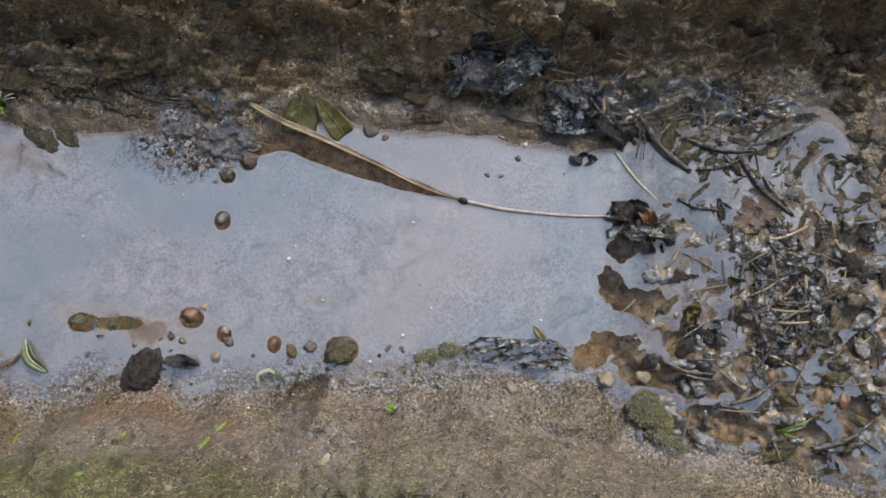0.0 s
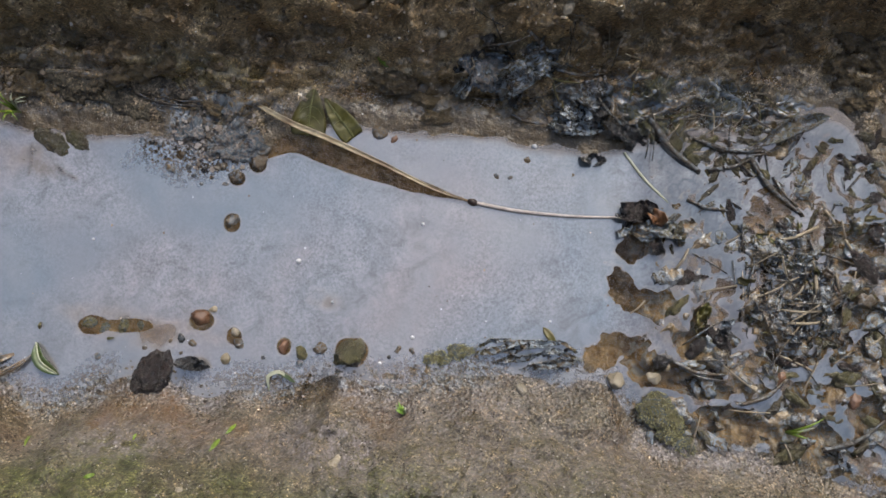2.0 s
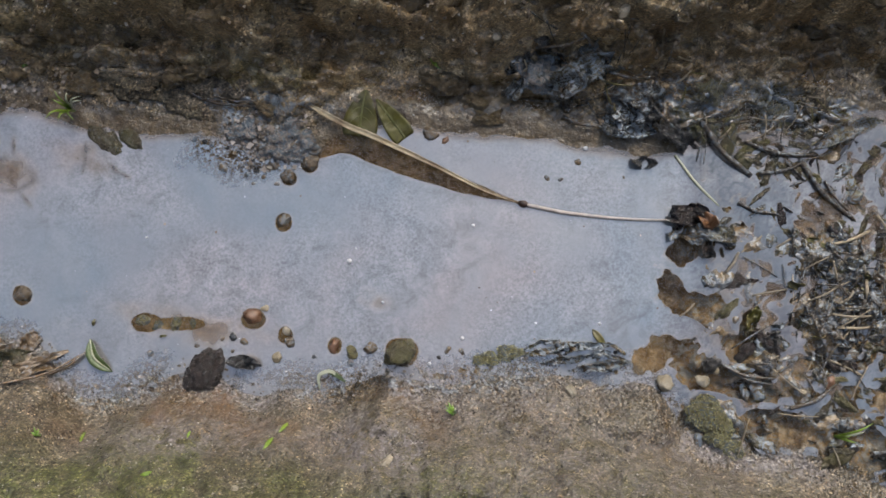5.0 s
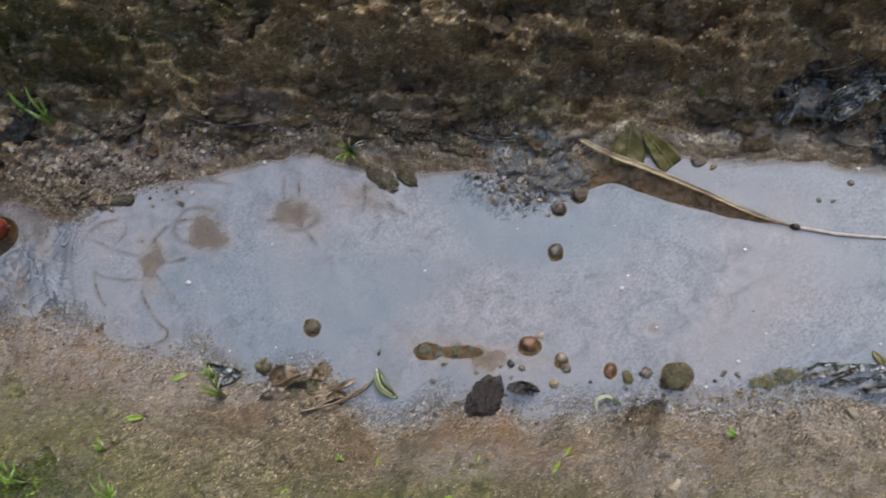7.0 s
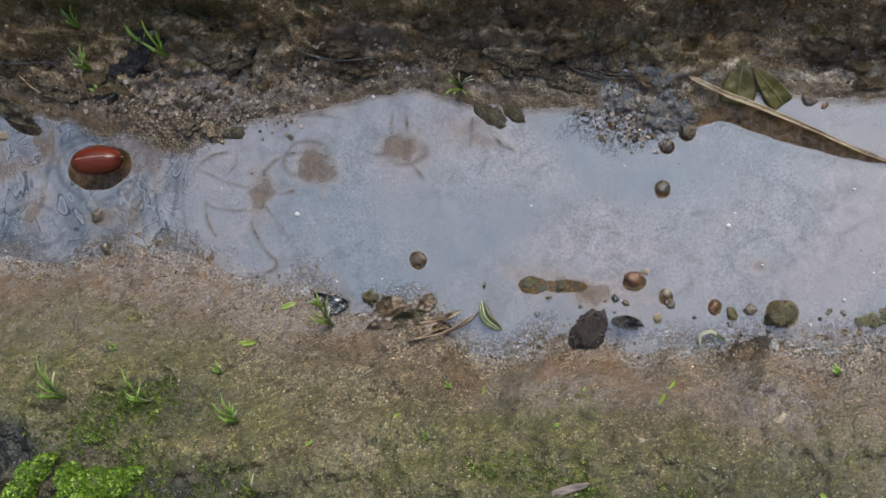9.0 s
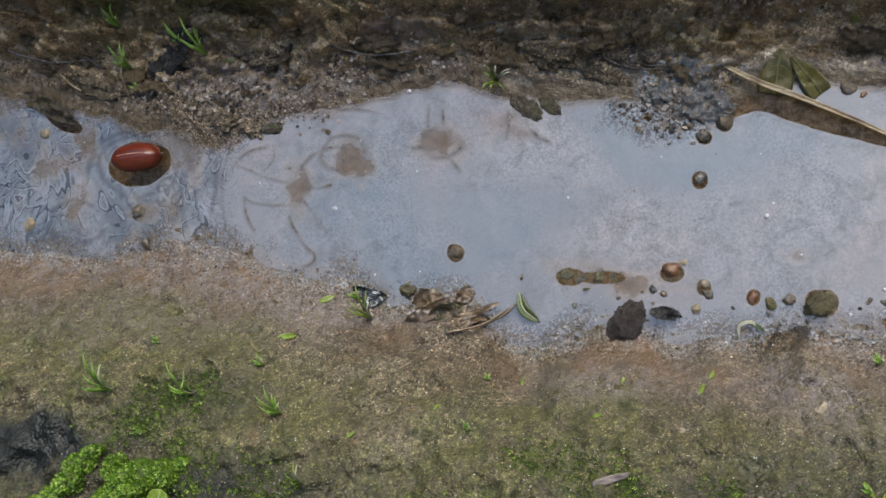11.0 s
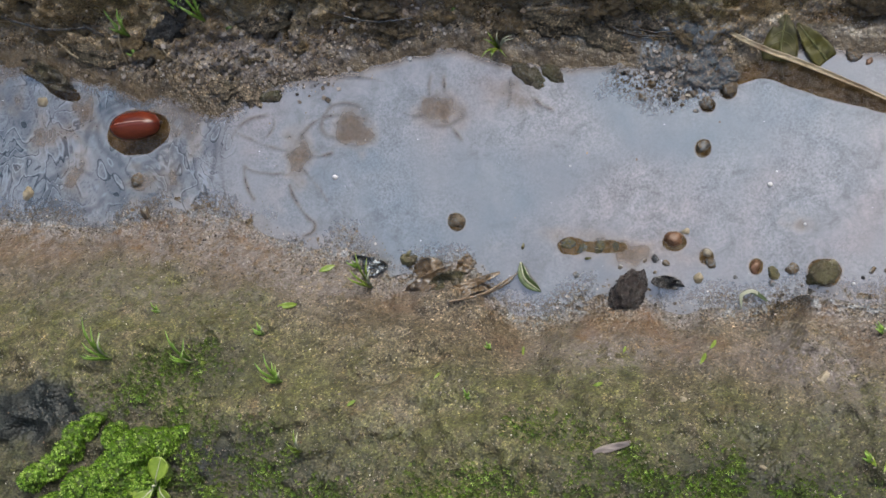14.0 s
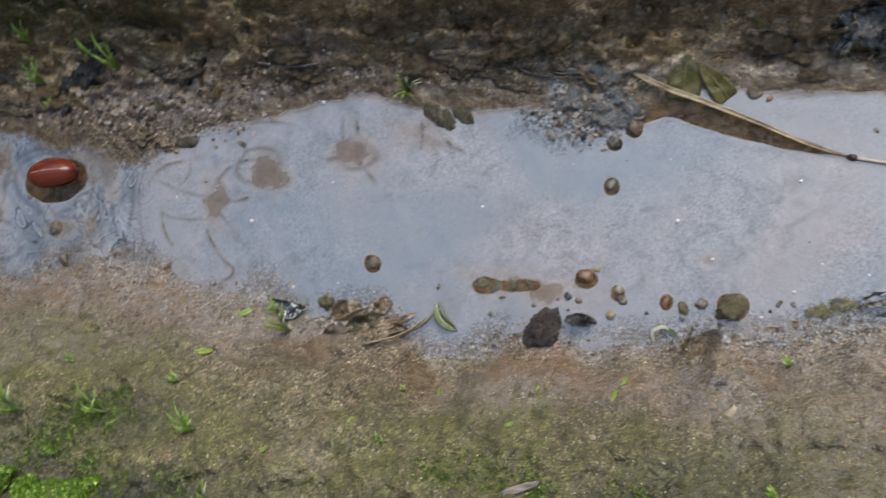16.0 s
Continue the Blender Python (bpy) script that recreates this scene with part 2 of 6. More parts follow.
def water_material():
    """Shallow brown water: clear with a peaty tint, glossy by the angle."""
    n = Nodes("brown_water")
    clear = n.t.nodes.new("ShaderNodeBsdfTransparent")
    clear.inputs["Color"].default_value = (0.93, 0.86, 0.74, 1)
    gloss = n.t.nodes.new("ShaderNodeBsdfGlossy")
    gloss.inputs["Roughness"].default_value = 0.04
    edge = n.t.nodes.new("ShaderNodeFresnel")
    edge.inputs["IOR"].default_value = 1.333
    ripple = n.t.nodes.new("ShaderNodeBump")
    ripple.inputs["Distance"].default_value = 0.0004
    n.link(n.noise(1.3, 2, 0.5, 0.6), ripple.inputs["Height"])
    n.link(ripple.outputs[0], gloss.inputs["Normal"])
    n.link(ripple.outputs[0], edge.inputs["Normal"])
    both = n.t.nodes.new("ShaderNodeMixShader")
    for a, b in ((edge.outputs[0], both.inputs[0]), (clear.outputs[0], both.inputs[1]), (gloss.outputs[0], both.inputs[2]), (both.outputs[0], n.out.inputs["Surface"])):
        n.link(a, b)
    return n.m


SOIL, FILM, WATER = soil_material(), film_material(), water_material()
SAND_GRAIN = grain_material("sand_grain", (0.0, (0.03, 0.024, 0.018)), (0.4, (0.1, 0.08, 0.058)), (0.7, (0.22, 0.185, 0.145)), (0.92, (0.42, 0.37, 0.31)), (1.0, (0.16, 0.09, 0.05)), rough=0.4)
GRIT_GRAIN = grain_material("dark_grit", (0.0, (0.08, 0.053, 0.03)), (0.55, (0.2, 0.14, 0.085)), (0.92, (0.32, 0.24, 0.165)), (1.0, (0.62, 0.54, 0.46)), rough=0.25)
PALE_GRAIN = grain_material("quartz_grain", (0.0, (0.28, 0.24, 0.19)), (0.5, (0.42, 0.38, 0.33)), (1.0, (0.66, 0.63, 0.58)), rough=0.35)
SHINE_GRAIN = grain_material("wet_gravel", (0.0, (0.035, 0.027, 0.019)), (0.4, (0.15, 0.115, 0.083)), (0.75, (0.3, 0.245, 0.2)), (1.0, (0.6, 0.53, 0.48)), rough=0.15)
SEED = plain_material("red_seed_skin", (0.1, 0.016, 0.01), (0.23, 0.045, 0.02), 0.5, (0.14, 0.28), 0.006, stretch=(0.35, 1.6, 1.6))
# pale colour for the highlight along the seed's top
SEED_HIGHLIGHT = plain_material("seed_highlight", (0.42, 0.19, 0.14), (0.8, 0.5, 0.42), 0.2, (0.2, 0.4), 0.004)
SEED_TIP = plain_material("seed_tip", (0.02, 0.012, 0.008), (0.07, 0.03, 0.02), 0.1, (0.4, 0.6), 0.01)
STRAW = plain_material("pale_straw", (0.19, 0.15, 0.1), (0.46, 0.39, 0.29), 0.35, (0.35, 0.6), 0.012, 0.55, (0.4, 2.5, 1.0))
BLADE = plain_material("dry_blade", (0.26, 0.19, 0.1), (0.66, 0.56, 0.38), 0.3, (0.3, 0.55), 0.015, 0.0, (0.3, 3.0, 1.0), tint=(0.14, 0.08, 0.04))
TWIG = plain_material("wet_twig", (0.022, 0.015, 0.009), (0.1, 0.07, 0.042), 0.25, (0.2, 0.5), 0.06, 0.7, wet=0.7, film_sheen=0.45)
DEAD_LEAF = plain_material("rotten_leaf", (0.01, 0.009, 0.008), (0.065, 0.05, 0.032), 0.3, (0.1, 0.32), 0.07, 0.8, tint=(0.065, 0.058, 0.026), wet=1.0, film_sheen=0.75)
BROWN_LEAF = plain_material("brown_leaf", (0.04, 0.026, 0.012), (0.14, 0.092, 0.046), 0.3, (0.15, 0.4), 0.12, 0.6, tint=(0.085, 0.078, 0.032), wet=1.0, film_sheen=0.65)
TAN_LEAF = plain_material("tan_leaf", (0.13, 0.085, 0.046), (0.25, 0.17, 0.1), 0.3, (0.2, 0.45), 0.05, 0.3, tint=(0.17, 0.11, 0.06), wet=0.7, film_sheen=0.3)
RUST_LEAF = plain_material("rust_leaf", (0.14, 0.06, 0.025), (0.3, 0.15, 0.075), 0.3, (0.25, 0.5), 0.02, 0.4)
OLIVE_LEAF = plain_material("olive_leaf", (0.05, 0.046, 0.004), (0.14, 0.128, 0.016), 0.4, (0.4, 0.6), 0.02, 0.2, tint=(0.13, 0.1, 0.035))
OLIVE_VEIN = plain_material("olive_vein", (0.13, 0.13, 0.03), (0.21, 0.21, 0.07), 0.3, (0.3, 0.5), 0.006)
GREEN_LEAF = plain_material("fresh_leaf", (0.10, 0.2, 0.02), (0.2, 0.34, 0.05), 0.3, (0.3, 0.5), 0.008, 0.3, translucent=0.15)
LIME_LEAF = plain_material("lime_leaf", (0.16, 0.26, 0.025), (0.3, 0.42, 0.06), 0.25, (0.3, 0.5), 0.008, 0.3, translucent=0.15)
DEEP_LEAF = plain_material("deep_green_leaf", (0.05, 0.075, 0.02), (0.13, 0.18, 0.06), 0.3, (0.25, 0.45), 0.01, 0.2, wet=0.5)
GRASS = plain_material("grass_blade", (0.17, 0.34, 0.045), (0.36, 0.58, 0.11), 0.25, (0.3, 0.5), 0.006, 0.5)
PALE_STEM = plain_material("pale_stem", (0.4, 0.42, 0.26), (0.6, 0.6, 0.46), 0.2, (0.35, 0.5), 0.006)
STALK = plain_material("pale_stalk", (0.36, 0.3, 0.27), (0.6, 0.54, 0.5), 0.3, (0.35, 0.5), 0.008)
CHARCOAL = plain_material("charcoal", (0.006, 0.005, 0.005), (0.045, 0.039, 0.037), 0.2, (0.15, 0.5), 0.12, wet=0.9, film_sheen=0.22)
COAL = plain_material("wet_coal", (0.003, 0.003, 0.003), (0.02, 0.02, 0.021), 0.2, (0.15, 0.5), 0.12, wet=0.9, film_sheen=0.06)
BROWN_STONE = plain_material("brown_stone", (0.09, 0.062, 0.036), (0.21, 0.15, 0.09), 0.22, (0.2, 0.45), 0.07, 0.45, wet=0.7, film_sheen=0.4)
RED_STONE = plain_material("red_brown_stone", (0.12, 0.06, 0.035), (0.27, 0.15, 0.095), 0.25, (0.25, 0.5), 0.03, 0.3)
PALE_STONE = plain_material("pale_stone", (0.3, 0.25, 0.17), (0.58, 0.52, 0.43), 0.18, (0.35, 0.55), 0.05, 0.3, tint=(0.26, 0.21, 0.13))
MOSSY_STONE = plain_material("algae_stone", (0.06, 0.054, 0.02), (0.19, 0.17, 0.075), 0.2, (0.2, 0.45), 0.12, 0.3, tint=(0.11, 0.085, 0.05), wet=0.7)
LUMP = plain_material("bank_lump", (0.12, 0.085, 0.048), (0.42, 0.32, 0.2), 0.2, (0.25, 0.6), 0.3, 0.4, tint=(0.24, 0.18, 0.1), wet=0.45, film_sheen=0.2)
CLOD = plain_material("soil_clod", (0.045, 0.032, 0.019), (0.2, 0.15, 0.1), 0.22, (0.18, 0.55), 0.2, 0.4, tint=(0.1, 0.075, 0.04), wet=0.6, film_sheen=0.75)
ALGAE_CLOD = plain_material("algae_clod", (0.11, 0.1, 0.045), (0.32, 0.29, 0.16), 0.2, (0.15, 0.4), 0.25, 0.3, tint=(0.17, 0.165, 0.12), wet=1.0, film_sheen=0.5)
GRIT_CLOD = plain_material("gritty_clod", (0.13, 0.105, 0.088), (0.46, 0.41, 0.39), 0.16, (0.15, 0.5), 0.14, 0.3, tint=(0.2, 0.165, 0.14), wet=0.7, film_sheen=0.8)
MUD = plain_material("wet_mud", (0.04, 0.028, 0.014), (0.15, 0.105, 0.055), 0.3, (0.12, 0.4), 0.08, 0.6, tint=(0.1, 0.09, 0.035), wet=1.0, film_sheen=0.7)
BANK_MUD = plain_material("bank_mud", (0.03, 0.023, 0.012), (0.11, 0.085, 0.045), 0.2, (0.12, 0.4), 0.1, 0.4, tint=(0.07, 0.065, 0.025), wet=0.8, film_sheen=0.15)
BURNT = plain_material("burnt_crumb", (0.008, 0.006, 0.006), (0.07, 0.048, 0.042), 0.16, (0.15, 0.5), 0.14, wet=0.7, film_sheen=0.12)
# for the unseen walls added to block the sky
BLOCKER_GREY = plain_material("blocker_grey", (0.2, 0.185, 0.17), (0.34, 0.32, 0.3), 30.0, (0.7, 0.9), 0.6)
WOOD_CHIP = plain_material("wood_chip", (0.2, 0.16, 0.15), (0.36, 0.31, 0.3), 0.3, (0.5, 0.7), 0.03, 0.2, (0.4, 2.0, 1.0))
BUBBLE = plain_material("foam", (0.5, 0.5, 0.52), (0.78, 0.78, 0.8), 0.1, (0.15, 0.3), 0.004)
MOSS_SHOOT = grain_material("moss_shoot", (0.0, (0.04, 0.1, 0.008)), (0.45, (0.13, 0.27, 0.018)), (0.8, (0.27, 0.46, 0.045)), (1.0, (0.62, 0.82, 0.24)), rough=0.5)
MOSS_TIP = grain_material("moss_tip", (0.0, (0.08, 0.18, 0.012)), (0.55, (0.19, 0.36, 0.03)), (0.9, (0.32, 0.52, 0.08)), (1.0, (0.5, 0.68, 0.2)), rough=0.5)
DARK_MOSS = grain_material("dark_moss_shoot", (0.0, (0.03, 0.05, 0.01)), (0.5, (0.08, 0.12, 0.02)), (0.85, (0.15, 0.22, 0.03)), (1.0, (0.25, 0.34, 0.06)), rough=0.6)
OLIVE_SHOOT = grain_material("olive_shoot", (0.0, (0.17, 0.16, 0.065)), (0.5, (0.36, 0.335, 0.15)), (0.9, (0.5, 0.47, 0.25)), (1.0, (0.5, 0.48, 0.35)), rough=0.4)
MOSS_BED = plain_material("moss_bed", (0.03, 0.055, 0.006), (0.09, 0.15, 0.015), 0.2, (0.6, 0.8), 0.05)


# ---- the shape of the place ----
# shorelines of the rut, in centimetres: (x, y)
SHORE_FAR = [(-60, 2.4), (-27, 2.6), (-25.3, 2.45), (-22.7, 2.0), (-21.4, 1.9), (-20, 1.5), (-18.8, 1.35), (-17.5, 1.1), (-16.3, 1.05), (-15.1, 1.8),
             (-13.9, 2.3), (-12.7, 2.5), (-11.5, 2.65), (-10.4, 2.95), (-8.1, 3.5), (-7, 3.65), (-5.9, 3.3), (-5, 3.15), (-2.6, 3.3), (-0.5, 3.45),
             (0.6, 3.25), (1.6, 3.0), (3, 2.9), (4.4, 3.9), (6.4, 4.2), (8.3, 3.85), (10.3, 4.1),
             (12.7, 3.95), (15.2, 3.75), (17.2, 4.2), (19.7, 4.7), (21.7, 5.2), (23.7, 5.6), (24.4, 5.0), (24.9, 3.9), (25.4, 2.7), (26.2, 1.9), (28, 1.5), (60, 1.2)]
SHORE_NEAR = [(-60, -3.7), (-26.2, -3.6), (-24.8, -3.4), (-22.1, -3.6), (-20, -3.3), (-18.3, -2.85), (-15.8, -3.05), (-14.5, -3.45), (-13.3, -3.85), (-10.9, -3.8),
              (-9.9, -4.0), (-9, -4.7), (-8.2, -4.75), (-7.5, -4.45), (-6.3, -4.3), (-5.5, -4.7), (-4.9, -5.5), (-4.1, -6.0), (-3.3, -5.95), (-2.5, -5.55),
              (-1.6, -5.25), (-0.7, -5.0), (0.2, -4.8), (1, -5.2), (2, -5.5), (3.2, -5.15), (4.4, -5.2), (5.6, -4.75), (6.7, -4.5), (8.3, -4.85),
              (9.7, -4.2), (10.9, -4.05), (11.7, -3.9), (13.5, -4.05), (14.3, -4.25), (15.2, -4.1), (16.05, -4.35), (16.7, -5.1), (17.1, -5.6),
              (19.1, -6.3), (21.7, -6.55), (23.3, -6.85), (26.7, -7.6), (60, -8.2)]
BANK_NEAR = [(-60, -3.8), (-26, -3.7), (-18, -3.3), (-10, -4.3), (-2, -4.9), (8, -4.9), (16, -5.0), (22, -6.5), (27, -7.4), (60, -8)]
BANK_FAR = [(-60, 2.3), (-24, 2.1), (-14, 2.3), (-6, 3.2), (4, 3.5), (14, 4.0), (22, 5.0), (60, 4.6)]
# height of each bank over its distance from the water
RISE_NEAR = [(-9, -1.4), (-3, -1.2), (-1.2, -0.7), (-0.4, -0.2), (0, -0.05), (0.35, 0.02), (0.75, 0.18), (1.25, 0.62), (2, 1.6), (3, 2.9), (4.5, 4.6), (6.2, 6.0),
             (9, 7.2), (14, 8.2), (40, 9.5), (400, 12), (40000, 12)]
RISE_FAR = [(-9, -1.4), (-3, -1.2), (-1.2, -0.7), (-0.4, -0.2), (0, 0.02), (0.8, 0.12), (1.6, 0.3), (2.6, 0.75), (3.4, 1.45), (4.3, 2.5), (5.4, 3.7),
            (6.6, 5.0), (9, 7.2), (12, 8.6), (16, 9.6), (30, 11.0), (400, 13), (40000, 13)]


def curve(table, v):
    """A smooth line through a table's points."""
    xs, ys = (np.array(c, float) for c in zip(*table))
    m = np.gradient(ys, xs)
    d = np.diff(ys) / np.diff(xs)
    lim = 2.0 * np.minimum(np.abs(np.r_[d[:1], d]), np.abs(np.r_[d, d[-1:]]))
    m = np.clip(m, -lim, lim)
    v = np.clip(v, xs[0], xs[-1])
    i = np.clip(np.searchsorted(xs, v) - 1, 0, len(xs) - 2)
    w = xs[i + 1] - xs[i]
    s = (v - xs[i]) / w
    return ((2 * s**3 - 3 * s**2 + 1) * ys[i] + (s**3 - 2 * s**2 + s) * w * m[i] + (3 * s**2 - 2 * s**3) * ys[i + 1] + (s**3 - s**2) * w * m[i + 1])


LATTICE = np.random.RandomState(7).rand(256, 256)


def value_noise(x, y, seed=0):
    """Smooth noise from 0 to 1 with cells of size 1."""
    x, y = np.asarray(x, float) + 37.3 * seed, np.asarray(y, float) + 91.7 * seed
    i, j = np.floor(x).astype(int), np.floor(y).astype(int)
    u, v = x - i, y - j
    u, v = u * u * (3 - 2 * u), v * v * (3 - 2 * v)
    a, b = LATTICE[i % 256, j % 256], LATTICE[(i + 1) % 256, j % 256]
    c, d = LATTICE[i % 256, (j + 1) % 256], LATTICE[(i + 1) % 256, (j + 1) % 256]
    return (a * (1 - u) + b * u) * (1 - v) + (c * (1 - u) + d * u) * v


def fbm(x, y, octaves=4, seed=0):
    """Layered noise, about -1 to 1."""
    total, weight, size = 0.0, 0.0, 1.0
    for n in range(octaves):
        total = total + size * (2 * value_noise(x * 2**n, y * 2**n, seed + n) - 1)
        weight, size = weight + size, size * 0.55
    return total / weight * 1.6


def step(v, a, b):
    s = np.clip((v - a) / (b - a), 0, 1)
    return s * s * (3 - 2 * s)


def banks(x, y):
    """Distance up the near and the far bank from the water's edge (minus: in the water)."""
    wobble = 0.22 * fbm(x / 1.6, y / 1.6, 3, 3)
    near, far = curve(SHORE_NEAR, x) - y + wobble, y - curve(SHORE_FAR, x) + wobble
    # higher up the banks forget the small bays of the shore
    return (near + step(near, 0.4, 3.0) * (curve(BANK_NEAR, x) - curve(SHORE_NEAR, x)), far + step(far, 0.6, 3.5) * (curve(SHORE_FAR, x) - curve(BANK_FAR, x)))


def blot(x, y, cx, cy, rx, ry, soft=0.5, seed=0):
    d = np.hypot((x - cx) / rx, (y - cy) / ry) + 0.3 * fbm(x / 1.2, y / 1.2, 3, seed)
    return 1 - step(d, 1 - soft, 1 + soft)


# among the litter: where the film still lies, and where brown water shows: x, y, half length, half width
FILM_LOBES = [(18.85, -0.9, 0.55, 2.1), (20.2, 1.9, 0.8, 1.1), (17.5, -2.15, 0.9, 0.5), (17.9, -2.9, 0.7, 0.35), (18.2, -4.8, 1.7, 0.4), (16.9, -5.2, 0.4, 0.6), (22.8, -4.2, 0.9, 1.0),
              (23.5, -3.3, 0.7, 0.75), (25.0, -0.7, 1.0, 0.8), (24.9, -2.2, 0.9, 0.3), (21.5, 2.6, 0.8, 0.7), (22.6, 1.5, 0.7, 0.8), (23.9, 2.9, 1.2, 0.8), (20.2, -6.25, 1.6, 0.28),
              (24.8, -7.1, 1.6, 0.25), (21.3, -4.6, 0.6, 0.5), (24.0, -5.3, 0.7, 0.45), (17.9, 4.1, 0.8, 0.35), (19.7, 4.0, 0.6, 0.8), (23.4, 4.2, 1.4, 0.9), (19.9, -0.3, 0.5, 0.8),
              (20.0, -1.4, 0.5, 0.7), (20.5, -2.4, 0.5, 0.5), (21.2, -0.5, 0.6, 0.35), (22.9, -0.7, 0.5, 0.4), (16.8, 2.9, 1.4, 0.9), (18.6, 2.9, 0.8, 0.6)]
BROWN_POOLS = [(16.6, 0.4, 0.5, 0.6), (16.3, -1.0, 0.5, 0.5), (17.3, -1.55, 1.3, 0.5), (16.2, -3.25, 1.1, 0.6), (19.1, -2.2, 0.28, 0.6), (18.75, -2.9, 0.4, 0.4), (18.6, -4.05, 1.5, 0.35),
               (19.6, -4.45, 0.9, 0.3), (20.7, -5.85, 1.0, 0.45), (20.1, -5.3, 0.9, 0.3), (23.0, -6.1, 1.0, 0.6), (24.7, 0.95, 1.0, 0.9), (24.45, -1.6, 0.7, 0.4), (25.3, -2.5, 0.6, 0.4),
               (22.8, -4.8, 0.3, 0.3), (25.2, -5.0, 0.5, 0.7), (20.1, -2.7, 0.6, 0.3), (22.3, -3.2, 0.9, 0.25)]


def debris_zone(x, y):
    """1 where the rut is choked with mud and litter."""
    return step(x + 0.5 * fbm(x / 2, y / 2, 2, 11), 16.2, 17.4)


def mat_zone(x, y):
    """1 where slimy algae and roots lie matted over the foot of the far bank."""
    u, v = (x - 18.3) + 0.1 * (y - 5.5), (y - 5.45) - 0.06 * (x - 18.3)
    return 1 - step(np.hypot(u / 3.9, v / 1.15) + 0.3 * fbm(x / 1.1, y / 1.1, 3, 25), 0.7, 1.15)


def ground_height(x, y, fine=True):
    """Height of the soil in centimetres; the water stands at 0."""
    near, far = banks(x, y)
    h = np.where(near > -(curve(SHORE_FAR, x) - curve(SHORE_NEAR, x)) / 2, curve(RISE_NEAR, near), curve(RISE_FAR, far))
    choked = debris_zone(x, y) * step(np.minimum(-near, -far), -0.6, 0.8)
    bend = 0.5 * fbm(x / 1.1, y / 1.1, 2, 22)
    mud = 0.05 + 0.16 * fbm(x / 1.7, y / 2.1, 3, 21) + 0.3 * fbm(x / 0.6 + bend, y / 0.72 - bend, 4, 23) + 0.2 * np.exp(-(((x - 22.3) / 1.8) ** 2 + ((y + 0.7) / 1.5) ** 2))
    mud = mud - 0.22 * step(y, 1.0, 2.2)
    for lobes, drop, seed in ((FILM_LOBES, 0.1, 3), (BROWN_POOLS, 0.42, 4)):
        for one in lobes:
            mud = mud - drop * blot(x, y, *one, 0.45, seed)
    h = h * (1 - choked) + mud * choked
    if fine:
        plain = h
        up, down = step(far, 0.2, 3.0), step(near, 0.3, 2.5)
        # the far bank is undercut: a shelf at its foot, then a steep crumbling face
        foot = 3.0 + 1.2 * step(-x, 6, 13) + 0.7 * fbm(x / 3.6, y / 9, 3, 80) + 0.22 * fbm(x / 0.8, y / 0.8, 3, 81)
        h = h + 0.7 * (step(far, foot, foot + 0.75) - step(far, 1.8, 7.5))
        h = h + step(far, 2.2, 4.5) * (0.8 * fbm(x / 1.6, y / 0.95, 2, 82) + 0.35 * np.abs(fbm(x / 0.7, y / 0.5, 2, 83)))
        h = h + up * (0.3 * fbm(x / 2.4, y / 1.0, 4, 31) + 0.2 * fbm(x / 0.7, y / 0.5, 3, 32) + 0.1 * fbm(x / 0.36, y / 0.33, 2, 34)) + step(far, 0.8, 4) * 0.9 * (np.abs(fbm(x / 3.2, y / 1.15, 4, 33)) - 0.35)
        h = h + down * (0.34 * fbm(x / 2.6, y / 2.2, 4, 35) + 0.24 * fbm(x / 0.75, y / 0.65, 3, 36))
        # crumbling ledges along the far bank
        s = far * 0.95 + 0.9 * fbm(x / 3.4, y / 2.0, 3, 38) + 0.3 * fbm(x / 0.9, y / 0.9, 3, 39)
        s = s - np.floor(s)
        h = h + step(far, 1.2, 3.5) * (0.42 * (step(s, 0.0, 0.3) - s) + 0.12 * fbm(x / 0.5, y / 0.4, 3, 40)) * (0.55 + 0.6 * fbm(x / 4, y / 3, 2, 27))
        # flaking ledges with flat wet tops
        sway = 0.4 * fbm(x / 2.6, y / 1.3, 3, 88) + 0.1 * fbm(x / 0.6, y / 0.5, 2, 89)
        s = (h + sway) / 0.55
        flake = 0.55 * (np.floor(s) + step(s - np.floor(s), 0.6, 0.95)) - sway
        h = h + (flake - h) * step(far, 0.5, 1.5) * np.clip(0.62 + 0.5 * fbm(x / 3, y / 2, 2, 90), 0, 0.95)
        # lumpy crumbs with creases between
        h = h + step(far, 0.8, 2.6) * (0.85 * np.abs(fbm(x / 1.05, y / 0.75, 3, 26)) - 0.2) + step(near, 0.5, 2.0) * 0.16 * (np.abs(fbm(x / 1.1, y / 0.9, 3, 24)) - 0.35)
        # a worn groove that drains the near bank, and the hollow beside it
        groove = np.hypot(x - (5.55 + 0.35 * (y + 6.3)), np.maximum(np.abs(y + 6.3) - 1.1, 0)) + 0.15 * fbm(x / 0.9, y / 0.9, 2, 84)
        h = h - 0.5 * (1 - step(groove, 0.1, 0.75)) - 0.3 * np.exp(-(((x - 6.7) / 1.0) ** 2 + ((y + 7.2) / 0.6) ** 2)) - 0.3 * np.exp(-(((x - 6.6) / 0.3) ** 2 + ((y + 6.75) / 0.16) ** 2))
        h = h + step(near, 0.6, 2.0) * 0.2 * fbm(x / 1.7, y / 1.0, 3, 85)
        # worm-like mats of algae
        bend = 0.8 * fbm(x / 1.2, y / 1.2, 2, 28)
        h = h + mat_zone(x, y) * (0.3 - 0.75 * np.abs(fbm(x / 1.3 + bend, y / 0.55 + bend, 3, 29)))
        h = h + 0.05 * (up + down + 0.4) * fbm(x / 0.45, y / 0.45, 3, 37)
